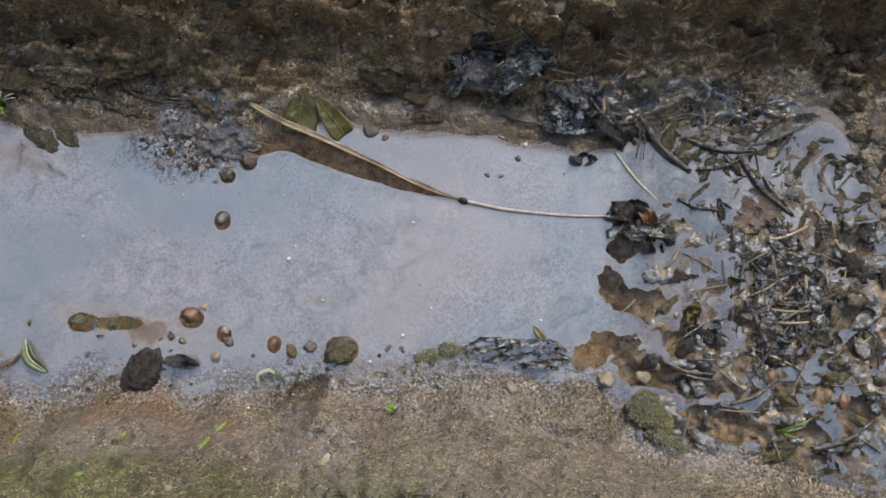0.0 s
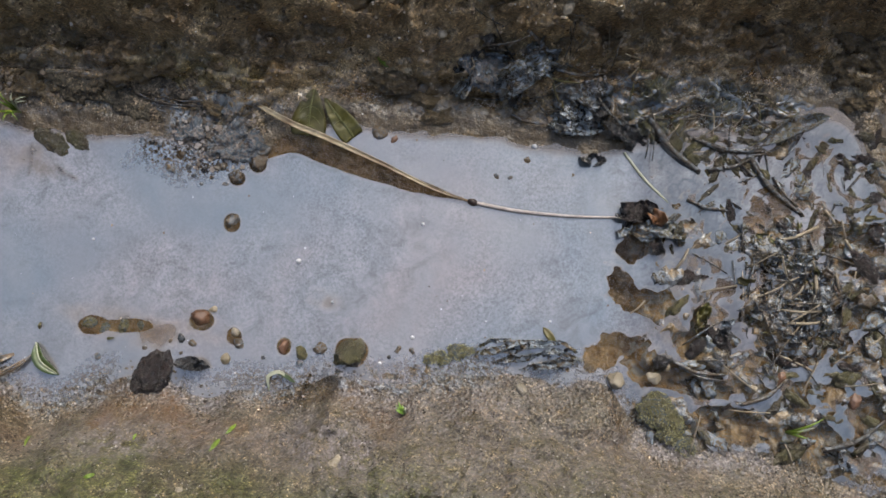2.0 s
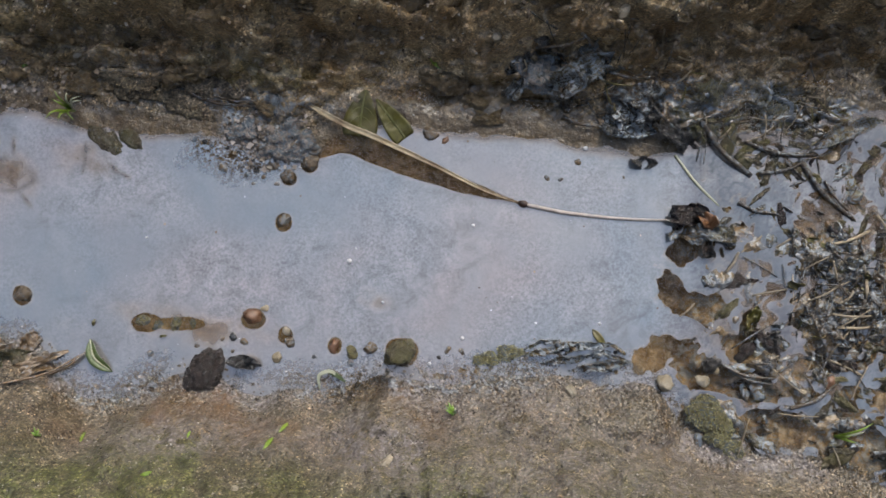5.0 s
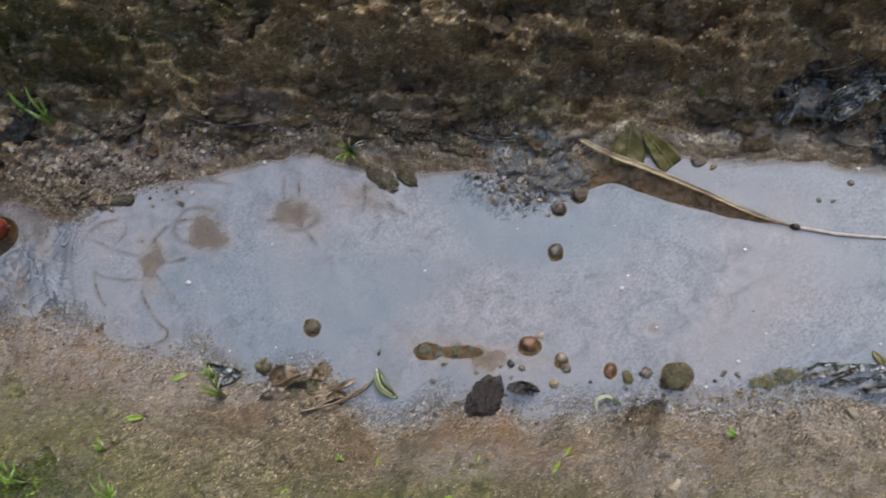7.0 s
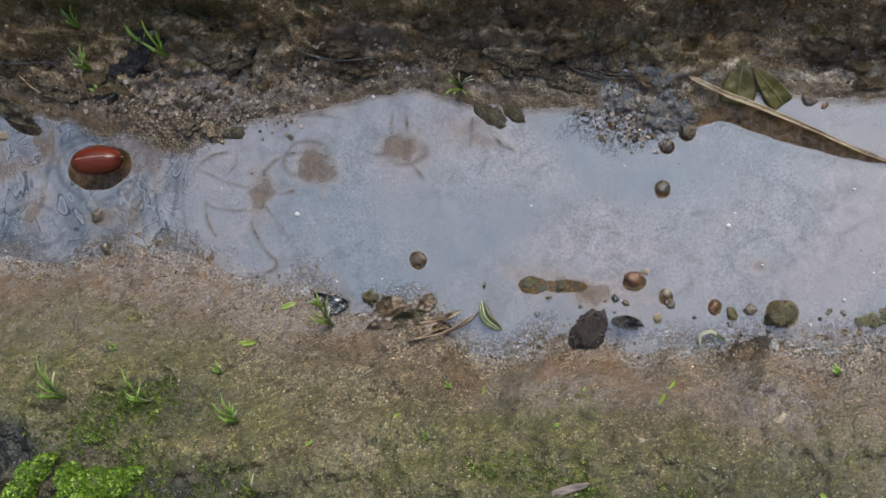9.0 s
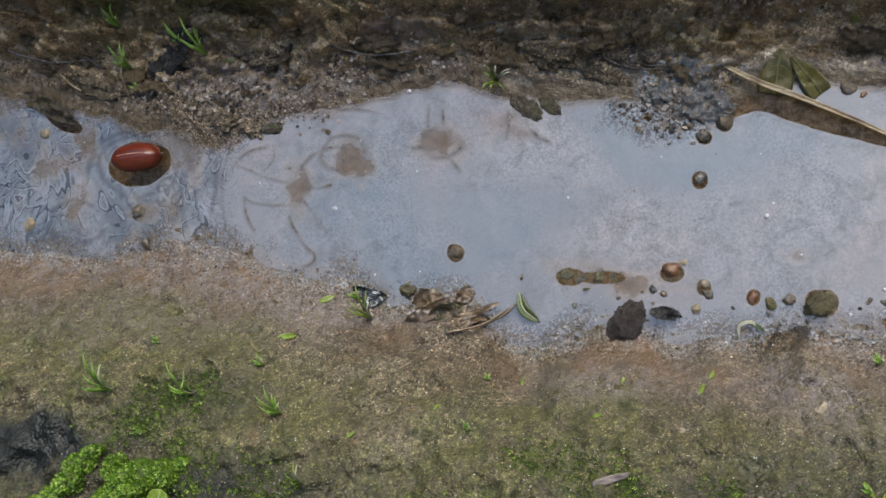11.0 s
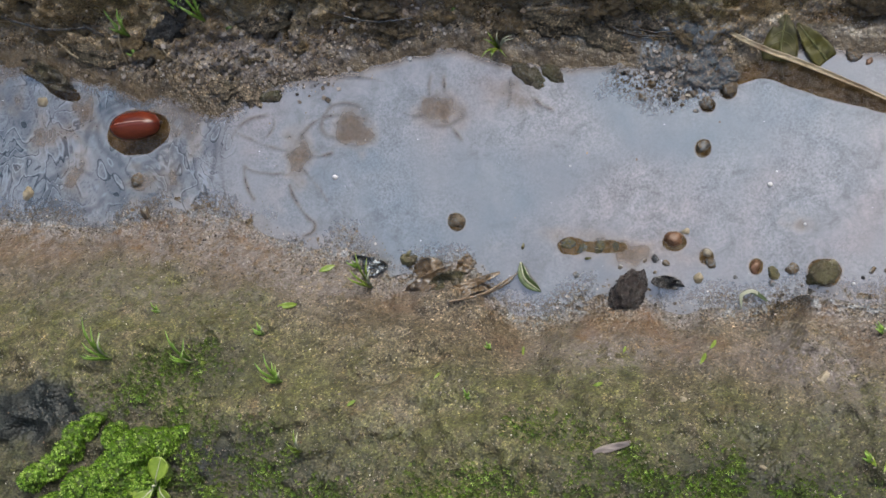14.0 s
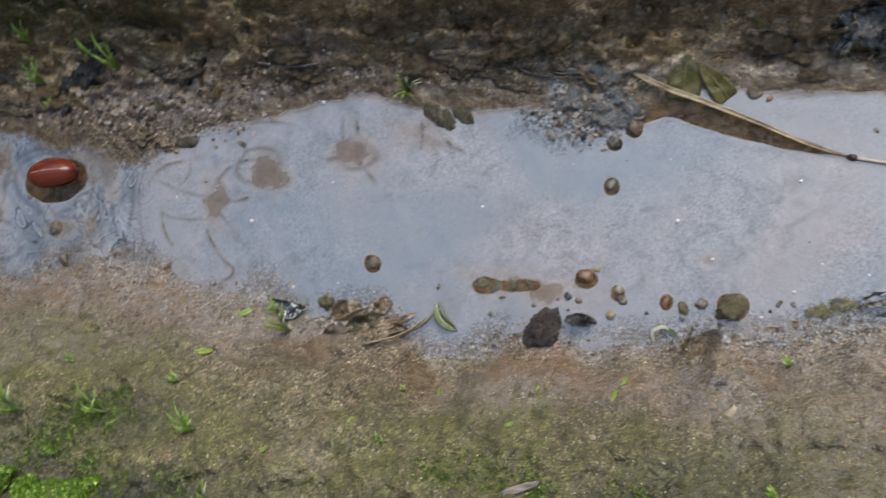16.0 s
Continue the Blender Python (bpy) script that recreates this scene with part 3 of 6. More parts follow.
        h = plain + (h - plain) * (1 - step(np.maximum(np.abs(x) - 30, np.abs(y) - 17), 0, 9))
    return h


# ---- mesh helpers (all lengths in centimetres) ----
def part(name, verts, faces, material, parent=None, label="", smooth=True):
    """One mesh object, under a thing if a parent is given."""
    mesh = bpy.data.meshes.new(name)
    mesh.from_pydata((np.asarray(verts, float) * CM).tolist(), [], [tuple(int(i) for i in f) for f in faces])
    mesh.polygons.foreach_set("use_smooth", np.full(len(mesh.polygons), smooth))
    mesh.materials.append(material)
    mesh.update()
    ob = new(name, mesh)
    if parent is not None:
        ob.parent = parent
    if label:
        tagged(ob, label)
    return ob


def empty(name, label, category, group=""):
    return tagged(new(name), label, category, group)


def grid_faces(rows, cols):
    i = np.arange((rows - 1) * cols).reshape(rows - 1, cols)[:, :-1].ravel()
    return np.stack([i, i + 1, i + cols + 1, i + cols], 1)


def height(x, y, fine=True):
    return float(ground_height(np.array([float(x)]), np.array([float(y)]), fine)[0])


def seat(x, y):
    """Height on which a thing rests: the soil or the water."""
    return max(height(x, y), 0.03)


def ico(level):
    bm = bmesh.new()
    bmesh.ops.create_icosphere(bm, subdivisions=level, radius=1.0)
    v = np.array([w.co[:] for w in bm.verts])
    f = [[w.index for w in g.verts] for g in bm.faces]
    bm.free()
    return v, f


BALL = {n: ico(n) for n in (1, 2, 3, 4)}


def turn(v, a):
    a = radians(a)
    v = np.array(v, float)
    x, y = v[:, 0].copy(), v[:, 1].copy()
    v[:, 0], v[:, 1] = x * math.cos(a) - y * math.sin(a), x * math.sin(a) + y * math.cos(a)
    return v


def rough_ball(sx, sy, sz, seed, level=3, rough=0.25, fine=0.1, facets=0):
    """A worn stone or clod: a ball with uneven bulges and some flattened sides."""
    v, f = BALL[level]
    v = v.copy()
    rnd = np.random.RandomState(seed)
    for _ in range(facets):
        d = rnd.normal(size=3)
        d /= np.linalg.norm(d)
        cut = rnd.uniform(0.55, 0.85)
        over = np.maximum(v @ d - cut, 0)
        v -= over[:, None] * d * 0.9
    bulge = fbm(v[:, 0] * 1.3 + 5 * v[:, 2] * 0.37, v[:, 1] * 1.3 + v[:, 2] * 1.1, 3, seed % 50)
    small = fbm(v[:, 0] * 5 + v[:, 2] * 2.3, v[:, 1] * 5 - v[:, 2] * 3.1, 3, seed % 37)
    v *= (1 + rough * bulge + fine * small)[:, None]
    return v * (sx, sy, sz), f


def stone(name, x, y, size, material, label, category="stone", angle=0.0, flat=0.7, long=1.2, sink=0.35, seed=1, group="", level=3, rough=0.22, facets=3, z=None, crumb=0.03):
    v, f = rough_ball(size * long, size, size * flat, seed, level, rough, 0.07 + 0.25 * rough, facets)
    out = v / (np.linalg.norm(v, axis=1)[:, None] + 1e-9)
    v = v + out * (crumb * fbm(v[:, 0] / 0.32 + seed, v[:, 1] / 0.32 + v[:, 2] / 0.4, 4, seed % 31))[:, None]
    base = seat(x, y) if z is None else z
    v = turn(v, angle) + (x, y, base + size * flat * (1 - 2 * sink))
    return tagged(part(name, v, f, material), label, category, group)


def smooth_path(points, count):
    """A smooth line through points, as count places."""
    p = np.array(points, float)
    s = np.r_[0, np.cumsum(np.linalg.norm(np.diff(p, axis=0), axis=1))]
    at = np.linspace(0, s[-1], count)
    return np.stack([curve(list(zip(s, p[:, k])), at) for k in range(p.shape[1])], 1)


def tube(points, radius, sides=7, count=14, flat=1.0, knots=0.0, seed=0):
    """A stem along a path, with a radius that is a number or a table over its length from 0 to 1."""
    p = smooth_path(points, count)
    s = np.linspace(0, 1, count)
    r = np.full(count, radius) if np.isscalar(radius) else curve(radius, s)
    if knots:
        r = r * (1 + knots * fbm(s * 9, s * 0 + seed, 2, seed % 40))
    along = np.gradient(p, axis=0)
    along /= np.linalg.norm(along, axis=1)[:, None] + 1e-9
    side = np.cross(along, (0, 0, 1.0))
    side /= np.linalg.norm(side, axis=1)[:, None] + 1e-9
    up = np.cross(side, along)
    a = np.linspace(0, 2 * np.pi, sides, endpoint=False)
    ring = side[:, None] * np.cos(a)[None, :, None] + flat * up[:, None] * np.sin(a)[None, :, None]
    v = (p[:, None] + ring * r[:, None, None]).reshape(-1, 3)
    f = [(i * sides + k, i * sides + (k + 1) % sides, (i + 1) * sides + (k + 1) % sides, (i + 1) * sides + k) for i in range(count - 1) for k in range(sides)]
    f += [tuple(range(sides))[::-1], tuple((count - 1) * sides + k for k in range(sides))]
    return v, f


def leaf(points, width, curl=0.3, thick=0.03, count=12, across=5, wave=0.0, seed=0, shape=((0, 0.12), (0.25, 0.85), (0.5, 1.0), (0.8, 0.7), (1, 0.04)), lean=0.0, fold=0.0):
    """A leaf with two faces along its midrib: curl raises the edges, fold keels it, wave crumples it."""
    p = smooth_path(points, count)
    s = np.linspace(0, 1, count)
    w = width / 2 * curve(shape, s)
    along = np.gradient(p, axis=0)
    along /= np.linalg.norm(along, axis=1)[:, None] + 1e-9
    side = np.cross(along, (0, 0, 1.0))
    side /= np.linalg.norm(side, axis=1)[:, None] + 1e-9
    up = np.cross(side, along)
    c, k = math.cos(radians(lean)), math.sin(radians(lean))
    side, up = side * c + up * k, up * c - side * k
    u = np.linspace(-1, 1, across)
    lift = curl * u[None] ** 2 * w[:, None] + fold * np.abs(u)[None] * w[:, None]
    top = p[:, None] + side[:, None] * (u[None] * w[:, None])[..., None] + up[:, None] * lift[..., None]
    if wave:
        q = top.reshape(-1, 3)
        top = top + (wave * fbm(q[:, 0] * 2.6 + seed, q[:, 1] * 2.6, 4, seed % 60)).reshape(count, across, 1) * up[:, None]
    low = top - up[:, None] * thick
    v = np.concatenate([top.reshape(-1, 3), low.reshape(-1, 3)])
    g, m = grid_faces(count, across), count * across
    f = [tuple(q) for q in g] + [tuple(q + m)[::-1] for q in g]
    rim = [k for k in range(across)] + [i * across + across - 1 for i in range(1, count)] + [(count - 1) * across + k for k in range(across - 2, -1, -1)] + [i * across for i in range(count - 2, 0, -1)]
    f += [(a, a + m, b + m, b) for a, b in zip(rim, rim[1:] + rim[:1])]
    return v, f


def scatter(name, places, sizes, material, label, category, seed, flat=0.8):
    """Countless small grains as one piece of stuff."""
    rnd = np.random.RandomState(seed)
    cube = np.array([(-1, -1, -1), (1, -1, -1), (1, 1, -1), (-1, 1, -1), (-1, -1, 1), (1, -1, 1), (1, 1, 1), (-1, 1, 1)], float) * 0.62
    quads = np.array([(0, 3, 2, 1), (4, 5, 6, 7), (0, 1, 5, 4), (1, 2, 6, 5), (2, 3, 7, 6), (3, 0, 4, 7)])
    n = len(places)
    v = cube[None] * rnd.uniform(0.6, 1.25, (n, 8, 3)) * rnd.uniform(0.75, 1.3, (n, 1, 3))
    a = rnd.uniform(0, 2 * np.pi, n)[:, None]
    x, y = v[..., 0] * np.cos(a) - v[..., 1] * np.sin(a), v[..., 0] * np.sin(a) + v[..., 1] * np.cos(a)
    v = np.stack([x, y, v[..., 2] * flat], -1) * np.asarray(sizes)[:, None, None] + np.asarray(places)[:, None]
    f = (quads[None] + 8 * np.arange(n)[:, None, None]).reshape(-1, 4)
    return tagged(part(name, v.reshape(-1, 3), f, material, smooth=False), label, category, kind="stuff")


# ---- the ground: one sheet with the rut, out to the horizon ----
def spread(lo, hi, pitch, far):
    inner = np.arange(lo, hi + pitch / 2, pitch)
    out = [pitch * 1.5]
    while out[-1] < far:
        out.append(out[-1] * 1.38 + 0.1)
    out = np.array(out)
    return np.r_[(inner[0] - out)[::-1], inner, inner[-1] + out]


gx, gy = spread(-30, 28.5, 0.088, 40000), spread(-15.5, 12, 0.088, 40000)
X, Y = (a.ravel() for a in np.meshgrid(gx, gy))
Z = ground_height(X, Y)
near, far = banks(X, Y)
ground = part("ground", np.stack([X, Y, Z], 1), grid_faces(len(gy), len(gx)), SOIL)
tagged(ground, "wet sandy soil with a waterlogged rut between two banks", "ground", kind="structure")


around = step(np.maximum(np.abs(X) - 33, np.abs(Y) - 19), 0, 14)
field = 0.5 + 0.3 * fbm(X / 60, Y / 60, 3, 47)


def stain(name, values, beyond=0.0):
    values = values * (1 - around) + beyond * field * around
    ground.data.attributes.new(name, "FLOAT", "POINT").data.foreach_set("value", np.clip(values, 0, 1).astype(np.float32))


big = fbm(X / 5, Y / 5, 4, 41)
stain("loam", (1 - 0.25 * step(-X, 3, 12) * (1 - step(far, 1.0, 3.0))) * step(far, 0.4, 2.0) * (0.85 + 0.35 * fbm(X / 3, Y / 1.5, 3, 42)) + step(far, 4.0, 6.0) * 0.5, 0.8)
left = step(-X, -9, 12)
mid = fbm(X / 1.8, Y / 1.8, 4, 43)
stain("algae", step(near, 0.7, 2.8) * (0.52 + 0.5 * left) * step(big + 0.6 * mid, -0.6, 0.6) + step(near, 1.9, 4.2) * (1.15 + 0.4 * big + 0.3 * mid) * step(-X, -15, -7)
      + 0.6 * blot(X, Y, 0.9, 5.5, 2.2, 0.6, 0.5, 5) + 0.7 * mat_zone(X, Y) * step(mid, -0.3, 0.5) + 0.75 * step(far, 1.8, 4.2) * step(-X, -3, 7) * step(big + 0.5 * mid, -0.7, 0.3) + 0.45 * step(far, 3.4, 5.6) * step(big + 0.6 * mid, -0.7, 0.4), 0.9)
stain("rust", (step(near, 0.2, 0.7) - step(near, 1.2, 2.6)) * 1.0 * step(fbm(X / 3, Y / 3, 3, 44), -0.6, 0.1) * step(-X, -14, -6))
edge_band = step(near, -0.25, 0.05) - step(near, 0.55, 1.3)
stain("silt", 0.45 * blot(X, Y, -18.0, -5.7, 8.0, 1.3, 0.6, 32) + 0.4 * blot(X, Y, -17.6, -9.95, 1.6, 0.5, 0.5, 35) + 0.9 * blot(X, Y, -14.5, 3.5, 4.5, 0.9, 0.5, 33) + 0.95 * blot(X, Y, -16.5, -3.9, 5.0, 1.0, 0.5, 21) + 0.75 * blot(X, Y, -11.0, -5.2, 3.5, 0.7, 0.5, 22) + 0.8 * blot(X, Y, -4.0, -5.6, 1.6, 0.5, 0.5, 24) + 0.6 * blot(X, Y, -1.6, -7.3, 1.8, 0.7, 0.6, 25) + 0.6 * blot(X, Y, -23.5, -4.6, 2.5, 0.6, 0.5, 23) + edge_band * step(fbm(X / 2.2, Y / 2, 3, 45), -0.45, 0.2) * 0.95 + 0.8 * blot(X, Y, 6.3, -7.0, 1.8, 0.9, 0.6, 6) + 0.45 * blot(X, Y, 1.2, -7.0, 2.6, 0.6, 0.6, 7)
      + 0.25 * blot(X, Y, 17.5, -6.4, 1.4, 0.6, 0.5, 9) + 0.5 * blot(X, Y, 12.0, -7.0, 5.5, 2.3, 0.6, 31) + 0.9 * blot(X, Y, -9.3, 5.5, 1.2, 0.5, 0.5, 8) + 0.8 * blot(X, Y, -16.5, 3.3, 2.2, 0.9, 0.6, 12)
      + 0.5 * step(near, 0.8, 1.6) * step(X, 3, 10) * step(fbm(X / 2.4, Y / 2.4, 4, 46), 0.15, 0.7))
spits = np.clip(blot(X, Y, -15.8, 2.6, 3.4, 1.4, 0.5, 3) + blot(X, Y, 1.6, 3.6, 1.7, 1.3, 0.5, 5), 0, 1)
strip = step(far, -0.3, 0.1) * (1 - step(far + 0.35 * fbm(X / 1.1, Y / 0.8, 3, 87), 0.5, 1.2)) * (1 - spits)
# mask of the groove, whose damp soil and shade are painted dark
groove = np.hypot(X - (5.55 + 0.35 * (Y + 6.3)), np.maximum(np.abs(Y + 6.3) - 1.1, 0)) + 0.3 * fbm(X / 0.9, Y / 0.9, 3, 84)
stain("black", 0.2 * (1 - step(groove, 0.0, 1.0)) + 0.3 * mat_zone(X, Y) * step(mid, -0.5, 0.3) + 0.3 * step(X, 10, 15) * step(far, 1.6, 3.2) * step(big + 0.5 * mid, -0.8, 0.2) + 0.5 * debris_zone(X, Y) * step(-np.maximum(near, far), -0.4, 0.3) * step(Z, -0.12, 0.06) * step(fbm(X / 1.1, Y / 1.1, 3, 96), -0.9, 0.1) + 1.0 * blot(X, Y, -20.9, -10.5, 2.6, 0.95, 0.4, 10) + 0.55 * blot(X, Y, -17.5, -11.9, 3.8, 2.2, 0.4, 13) + 0.42 * blot(X, Y, -12.8, -11.6, 2.6, 1.2, 0.6, 15) + 0.35 * blot(X, Y, -15.2, -9.0, 2.2, 0.5, 0.6, 14) + 0.45 * blot(X, Y, -14.3, -8.2, 1.5, 0.5, 0.6, 11) + 0.5 * blot(X, Y, 3.5, -10.9, 6.0, 0.9, 0.6, 26) + 0.32 * blot(X, Y, 6.5, -9.6, 4.0, 1.3, 0.7, 34) + 0.4 * blot(X, Y, -10.5, -11.5, 3.5, 1.2, 0.7, 27))
stain("slime", mat_zone(X, Y) + 0.6 * step(far, 0.3, 1.0) * step(fbm(X / 1.1, Y / 0.8, 3, 86), -0.1, 0.5) + 0.25 * debris_zone(X, Y) * step(-np.maximum(near, far), -0.6, 0.2) * step(Z, 0.0, 0.06))
# where film patches and painted sky sheen lie on the soil
stain("film_sheen", 0.55 * (1 - step(X, 10, 14)) * (step(near, -0.2, 0.05) - step(near, 0.45, 0.95)) * step(fbm(X / 1.5, Y / 1.2, 3, 94), -0.5, 0.2) + 0.27 * (step(far, 0.5, 1.0) - step(far, 2.6, 3.4)) * step(fbm(X / 1.7, Y / 0.6, 3, 95), 0.05, 0.4) + 0.7 * debris_zone(X, Y) * step(-np.maximum(near, far), -0.5, 0.2) * step(fbm(X / 1.2, Y / 1.2, 3, 91), -0.7, 0.0) + mat_zone(X, Y) * step(fbm(X / 1.6, Y / 1.1, 3, 68), -0.5, 0.2) + 0.7 * blot(X, Y, 0.3, 4.7, 3.0, 0.4, 0.5, 28) + 0.8 * blot(X, Y, 1.3, 3.7, 1.2, 0.9, 0.5, 29) + 0.9 * blot(X, Y, 17.2, 5.95, 2.0, 0.6, 0.5, 36) + 0.8 * blot(X, Y, 21.4, 5.5, 1.7, 0.4, 0.5, 37))
stain("wet", 0.1 + 0.3 * step(far, 0.4, 1.5) + (1 - step(near, 0.3, 2.2)) * (1 - step(far, 0.8, 3.5)) + 0.35 * step(fbm(X / 1.3, Y / 1.3, 3, 48), -0.1, 0.6))
stain("bed", np.maximum(step(-np.maximum(near, far), -0.1, 0.4) * (1 - step(Z, 0.05, 0.3)), 0.95 * strip * (1 - step(far, 0.0, 0.15))))
stain("mud", 0.95 * np.maximum(strip, blot(X, Y, 9.2, 5.3, 1.7, 0.8, 0.5, 38)) * step(far, -0.05, 0.15))

# ---- plain unseen walls, added behind and beside the camera to block low sky ----
def sky_blocker(name, x0, x1, y0, y1, top):
    bottom = 4.0
    v = [(x, y, z) for z in (bottom, top) for x, y in ((x0, y0), (x1, y0), (x1, y1), (x0, y1))]
    f = [(3, 2, 1, 0), (4, 5, 6, 7), (0, 1, 5, 4), (1, 2, 6, 5), (2, 3, 7, 6), (3, 0, 4, 7)]
    return tagged(part(name, v, f, BLOCKER_GREY, smooth=False), "plain grey unseen wall added to cut off part of the sky", "wall", kind="structure")


sky_blocker("wall_south", -320, 320, -165, -140, 190)
sky_blocker("wall_west", -345, -320, -140, 300, 230)
sky_blocker("wall_east", 320, 345, -140, 300, 230)

# ---- water, and the pale film over it that stands in for mirrored sky ----
wx, wy = np.linspace(-300, 300, 3), np.array([-11.0, 0.0, 9.0])
WX, WY = (a.ravel() for a in np.meshgrid(wx, wy))
water = part("water", np.stack([WX, WY, 0 * WX], 1), grid_faces(3, 3), WATER)
tagged(water, "shallow brown rainwater standing in the rut", "water", kind="structure")
water.visible_shadow = False

# openings in the film, the seed's in place of its reflection: x, y, half length, half width, degrees
OPENINGS = [(-24.1, 1.75, 1.0, 0.36, -22), (-2.15, -3.52, 0.55, 0.38, 0), (-0.95, -3.48, 0.95, 0.26, 3), (-20.4, 0.1, 1.42, 0.92, 8), (2.5, 1.98, 0.28, 0.28, 0), (2.45, 0.38, 0.27, 0.29, 0), (3.2, 2.55, 0.3, 0.3, 0),
            (1.65, -3.12, 0.44, 0.38, 0),
            (-6.68, -2.85, 0.36, 0.34, 0), (7.0, -3.88, 0.56, 0.52, 0), (2.85, -3.6, 0.25, 0.3, 0), (4.6, -3.85, 0.25, 0.28, 0)]
MUD_OPENINGS = [(16.15, -0.75, 0.32, 0.75, 8), (17.1, -1.5, 1.0, 0.42, -10), (16.2, -3.2, 1.05, 0.5, 15), (15.5, -3.75, 0.5, 0.3, 0), (16.6, 0.4, 0.5, 0.5, 0),
                (19.2, -3.05, 0.75, 0.26, -20), (25.1, 0.35, 0.95, 0.55, -12), (23.2, 4.3, 0.2, 0.5, -12), (25.3, 3.5, 0.35, 0.5, 0), (19.2, -2.0, 0.2, 0.5, 0), (24.9, -1.0, 0.6, 0.5, 0), (16.9, 0.75, 0.5, 0.35, 0)]
# brown channels between the mud and the litter
CHANNELS = [(18.7, -4.05, 1.5, 0.3, -8), (20.6, -5.8, 1.2, 0.3, -10), (24.6, -7.1, 1.6, 0.2, -14)]
# a domed scrap of film within the mud
ISLANDS = [(16.85, -0.25, 0.5, 0.52, 0)]
# cloudy thin spots in the film
THIN = [(-1.0, -3.55, 1.7, 0.42, 2), (0.5, -3.4, 0.5, 0.25, 10), (-13.5, -0.95, 0.42, 1.0, -14), (-11.1, 0.65, 0.85, 0.7, -10), (-7.5, 1.35, 0.7, 0.55, 0),  (-5.0, 2.1, 0.6, 0.36, 0),
        (-24.9, 0.0, 0.35, 0.8, 0), (-23.3, -2.0, 0.5, 0.6, 0), (-20.2, -1.85, 0.5, 0.4, 0), (-18.8, -1.5, 0.35, 0.7, 0), (-19.9, -3.2, 0.4, 0.35, 0),
        (-22.8, 0.9, 0.5, 0.7, 0), (5.9, -2.3, 0.2, 0.14, 0)]
# dark lines painted for mirrored plants: three points of a bowed line each
SPIDER_LINES = [(-13.8, -0.4, -14.5, -0.35, -15.9, 0.2), (-16.3, -0.2, -15.9, 1.0, -14.5, 1.0), (-14.5, 1.0, -14.2, 0.7, -14.7, 0.1), (-13.9, -1.3, -14.9, -1.5, -15.6, -1.1), (-15.6, -1.1, -15.6, -1.9, -15.1, -2.4), (-13.6, -1.8, -13.1, -2.9, -12.5, -3.2),
                 (-12.5, -3.2, -12.3, -3.6, -12.9, -3.8), (-13.2, -1.0, -12.6, -1.5, -12.0, -2.3), (-13.1, -0.5, -12.5, -0.7, -11.9, -0.4), (-13.3, 0.1, -12.6, 1.2, -11.6, 1.1)]
MIRROR_LINES = [(-16.3, 1.2, -16.9, -0.8, -16.2, -3.0), (-16.3, 1.0, -15.2, 1.9, -14.2, 1.6), (-17.6, 0.9, -18.1, -0.8, -17.4, -2.5), (-18.3, 0.6, -18.6, -0.8, -18.2, -2.6), (-17.0, 0.8, -16.7, -0.6, -17.1, -2.2), (-12.9, 2.2, -11.4, 2.9, -9.9, 2.5),
          (-8.0, 2.8, -8.2, 2.0, -7.7, 1.5), (-7.5, 2.8, -7.4, 2.1, -7.5, 1.6), (-7.4, 1.2, -6.9, 0.6, -6.6, 0.3), (-7.9, 1.3, -8.6, 1.1, -9.0, 1.3), (-4.9, 2.8, -4.8, 2.2, -4.9, 1.7), (-3.9, 2.0, -3.6, 1.7, -3.2, 1.6)]


def ellipse(x, y, cx, cy, rx, ry, angle):
    """About the distance outside an ellipse."""
    c, s = math.cos(radians(angle)), math.sin(radians(angle))
    u, v = (x - cx) * c + (y - cy) * s, (y - cy) * c - (x - cx) * s
    return (np.hypot(u / rx, v / ry) - 1) * min(rx, ry)


def bowed(x, y, ax, ay, bx, by, cx, cy):
    """Distance from a bowed line."""
    d = np.full(np.shape(x), 99.0)
    for t in np.linspace(0, 1, 26):
        px, py = ((1 - t) ** 2 * a + 2 * t * (1 - t) * b + t * t * c for a, b, c in ((ax, bx, cx), (ay, by, cy)))
        d = np.minimum(d, np.hypot(x - px, y - py))
    return d


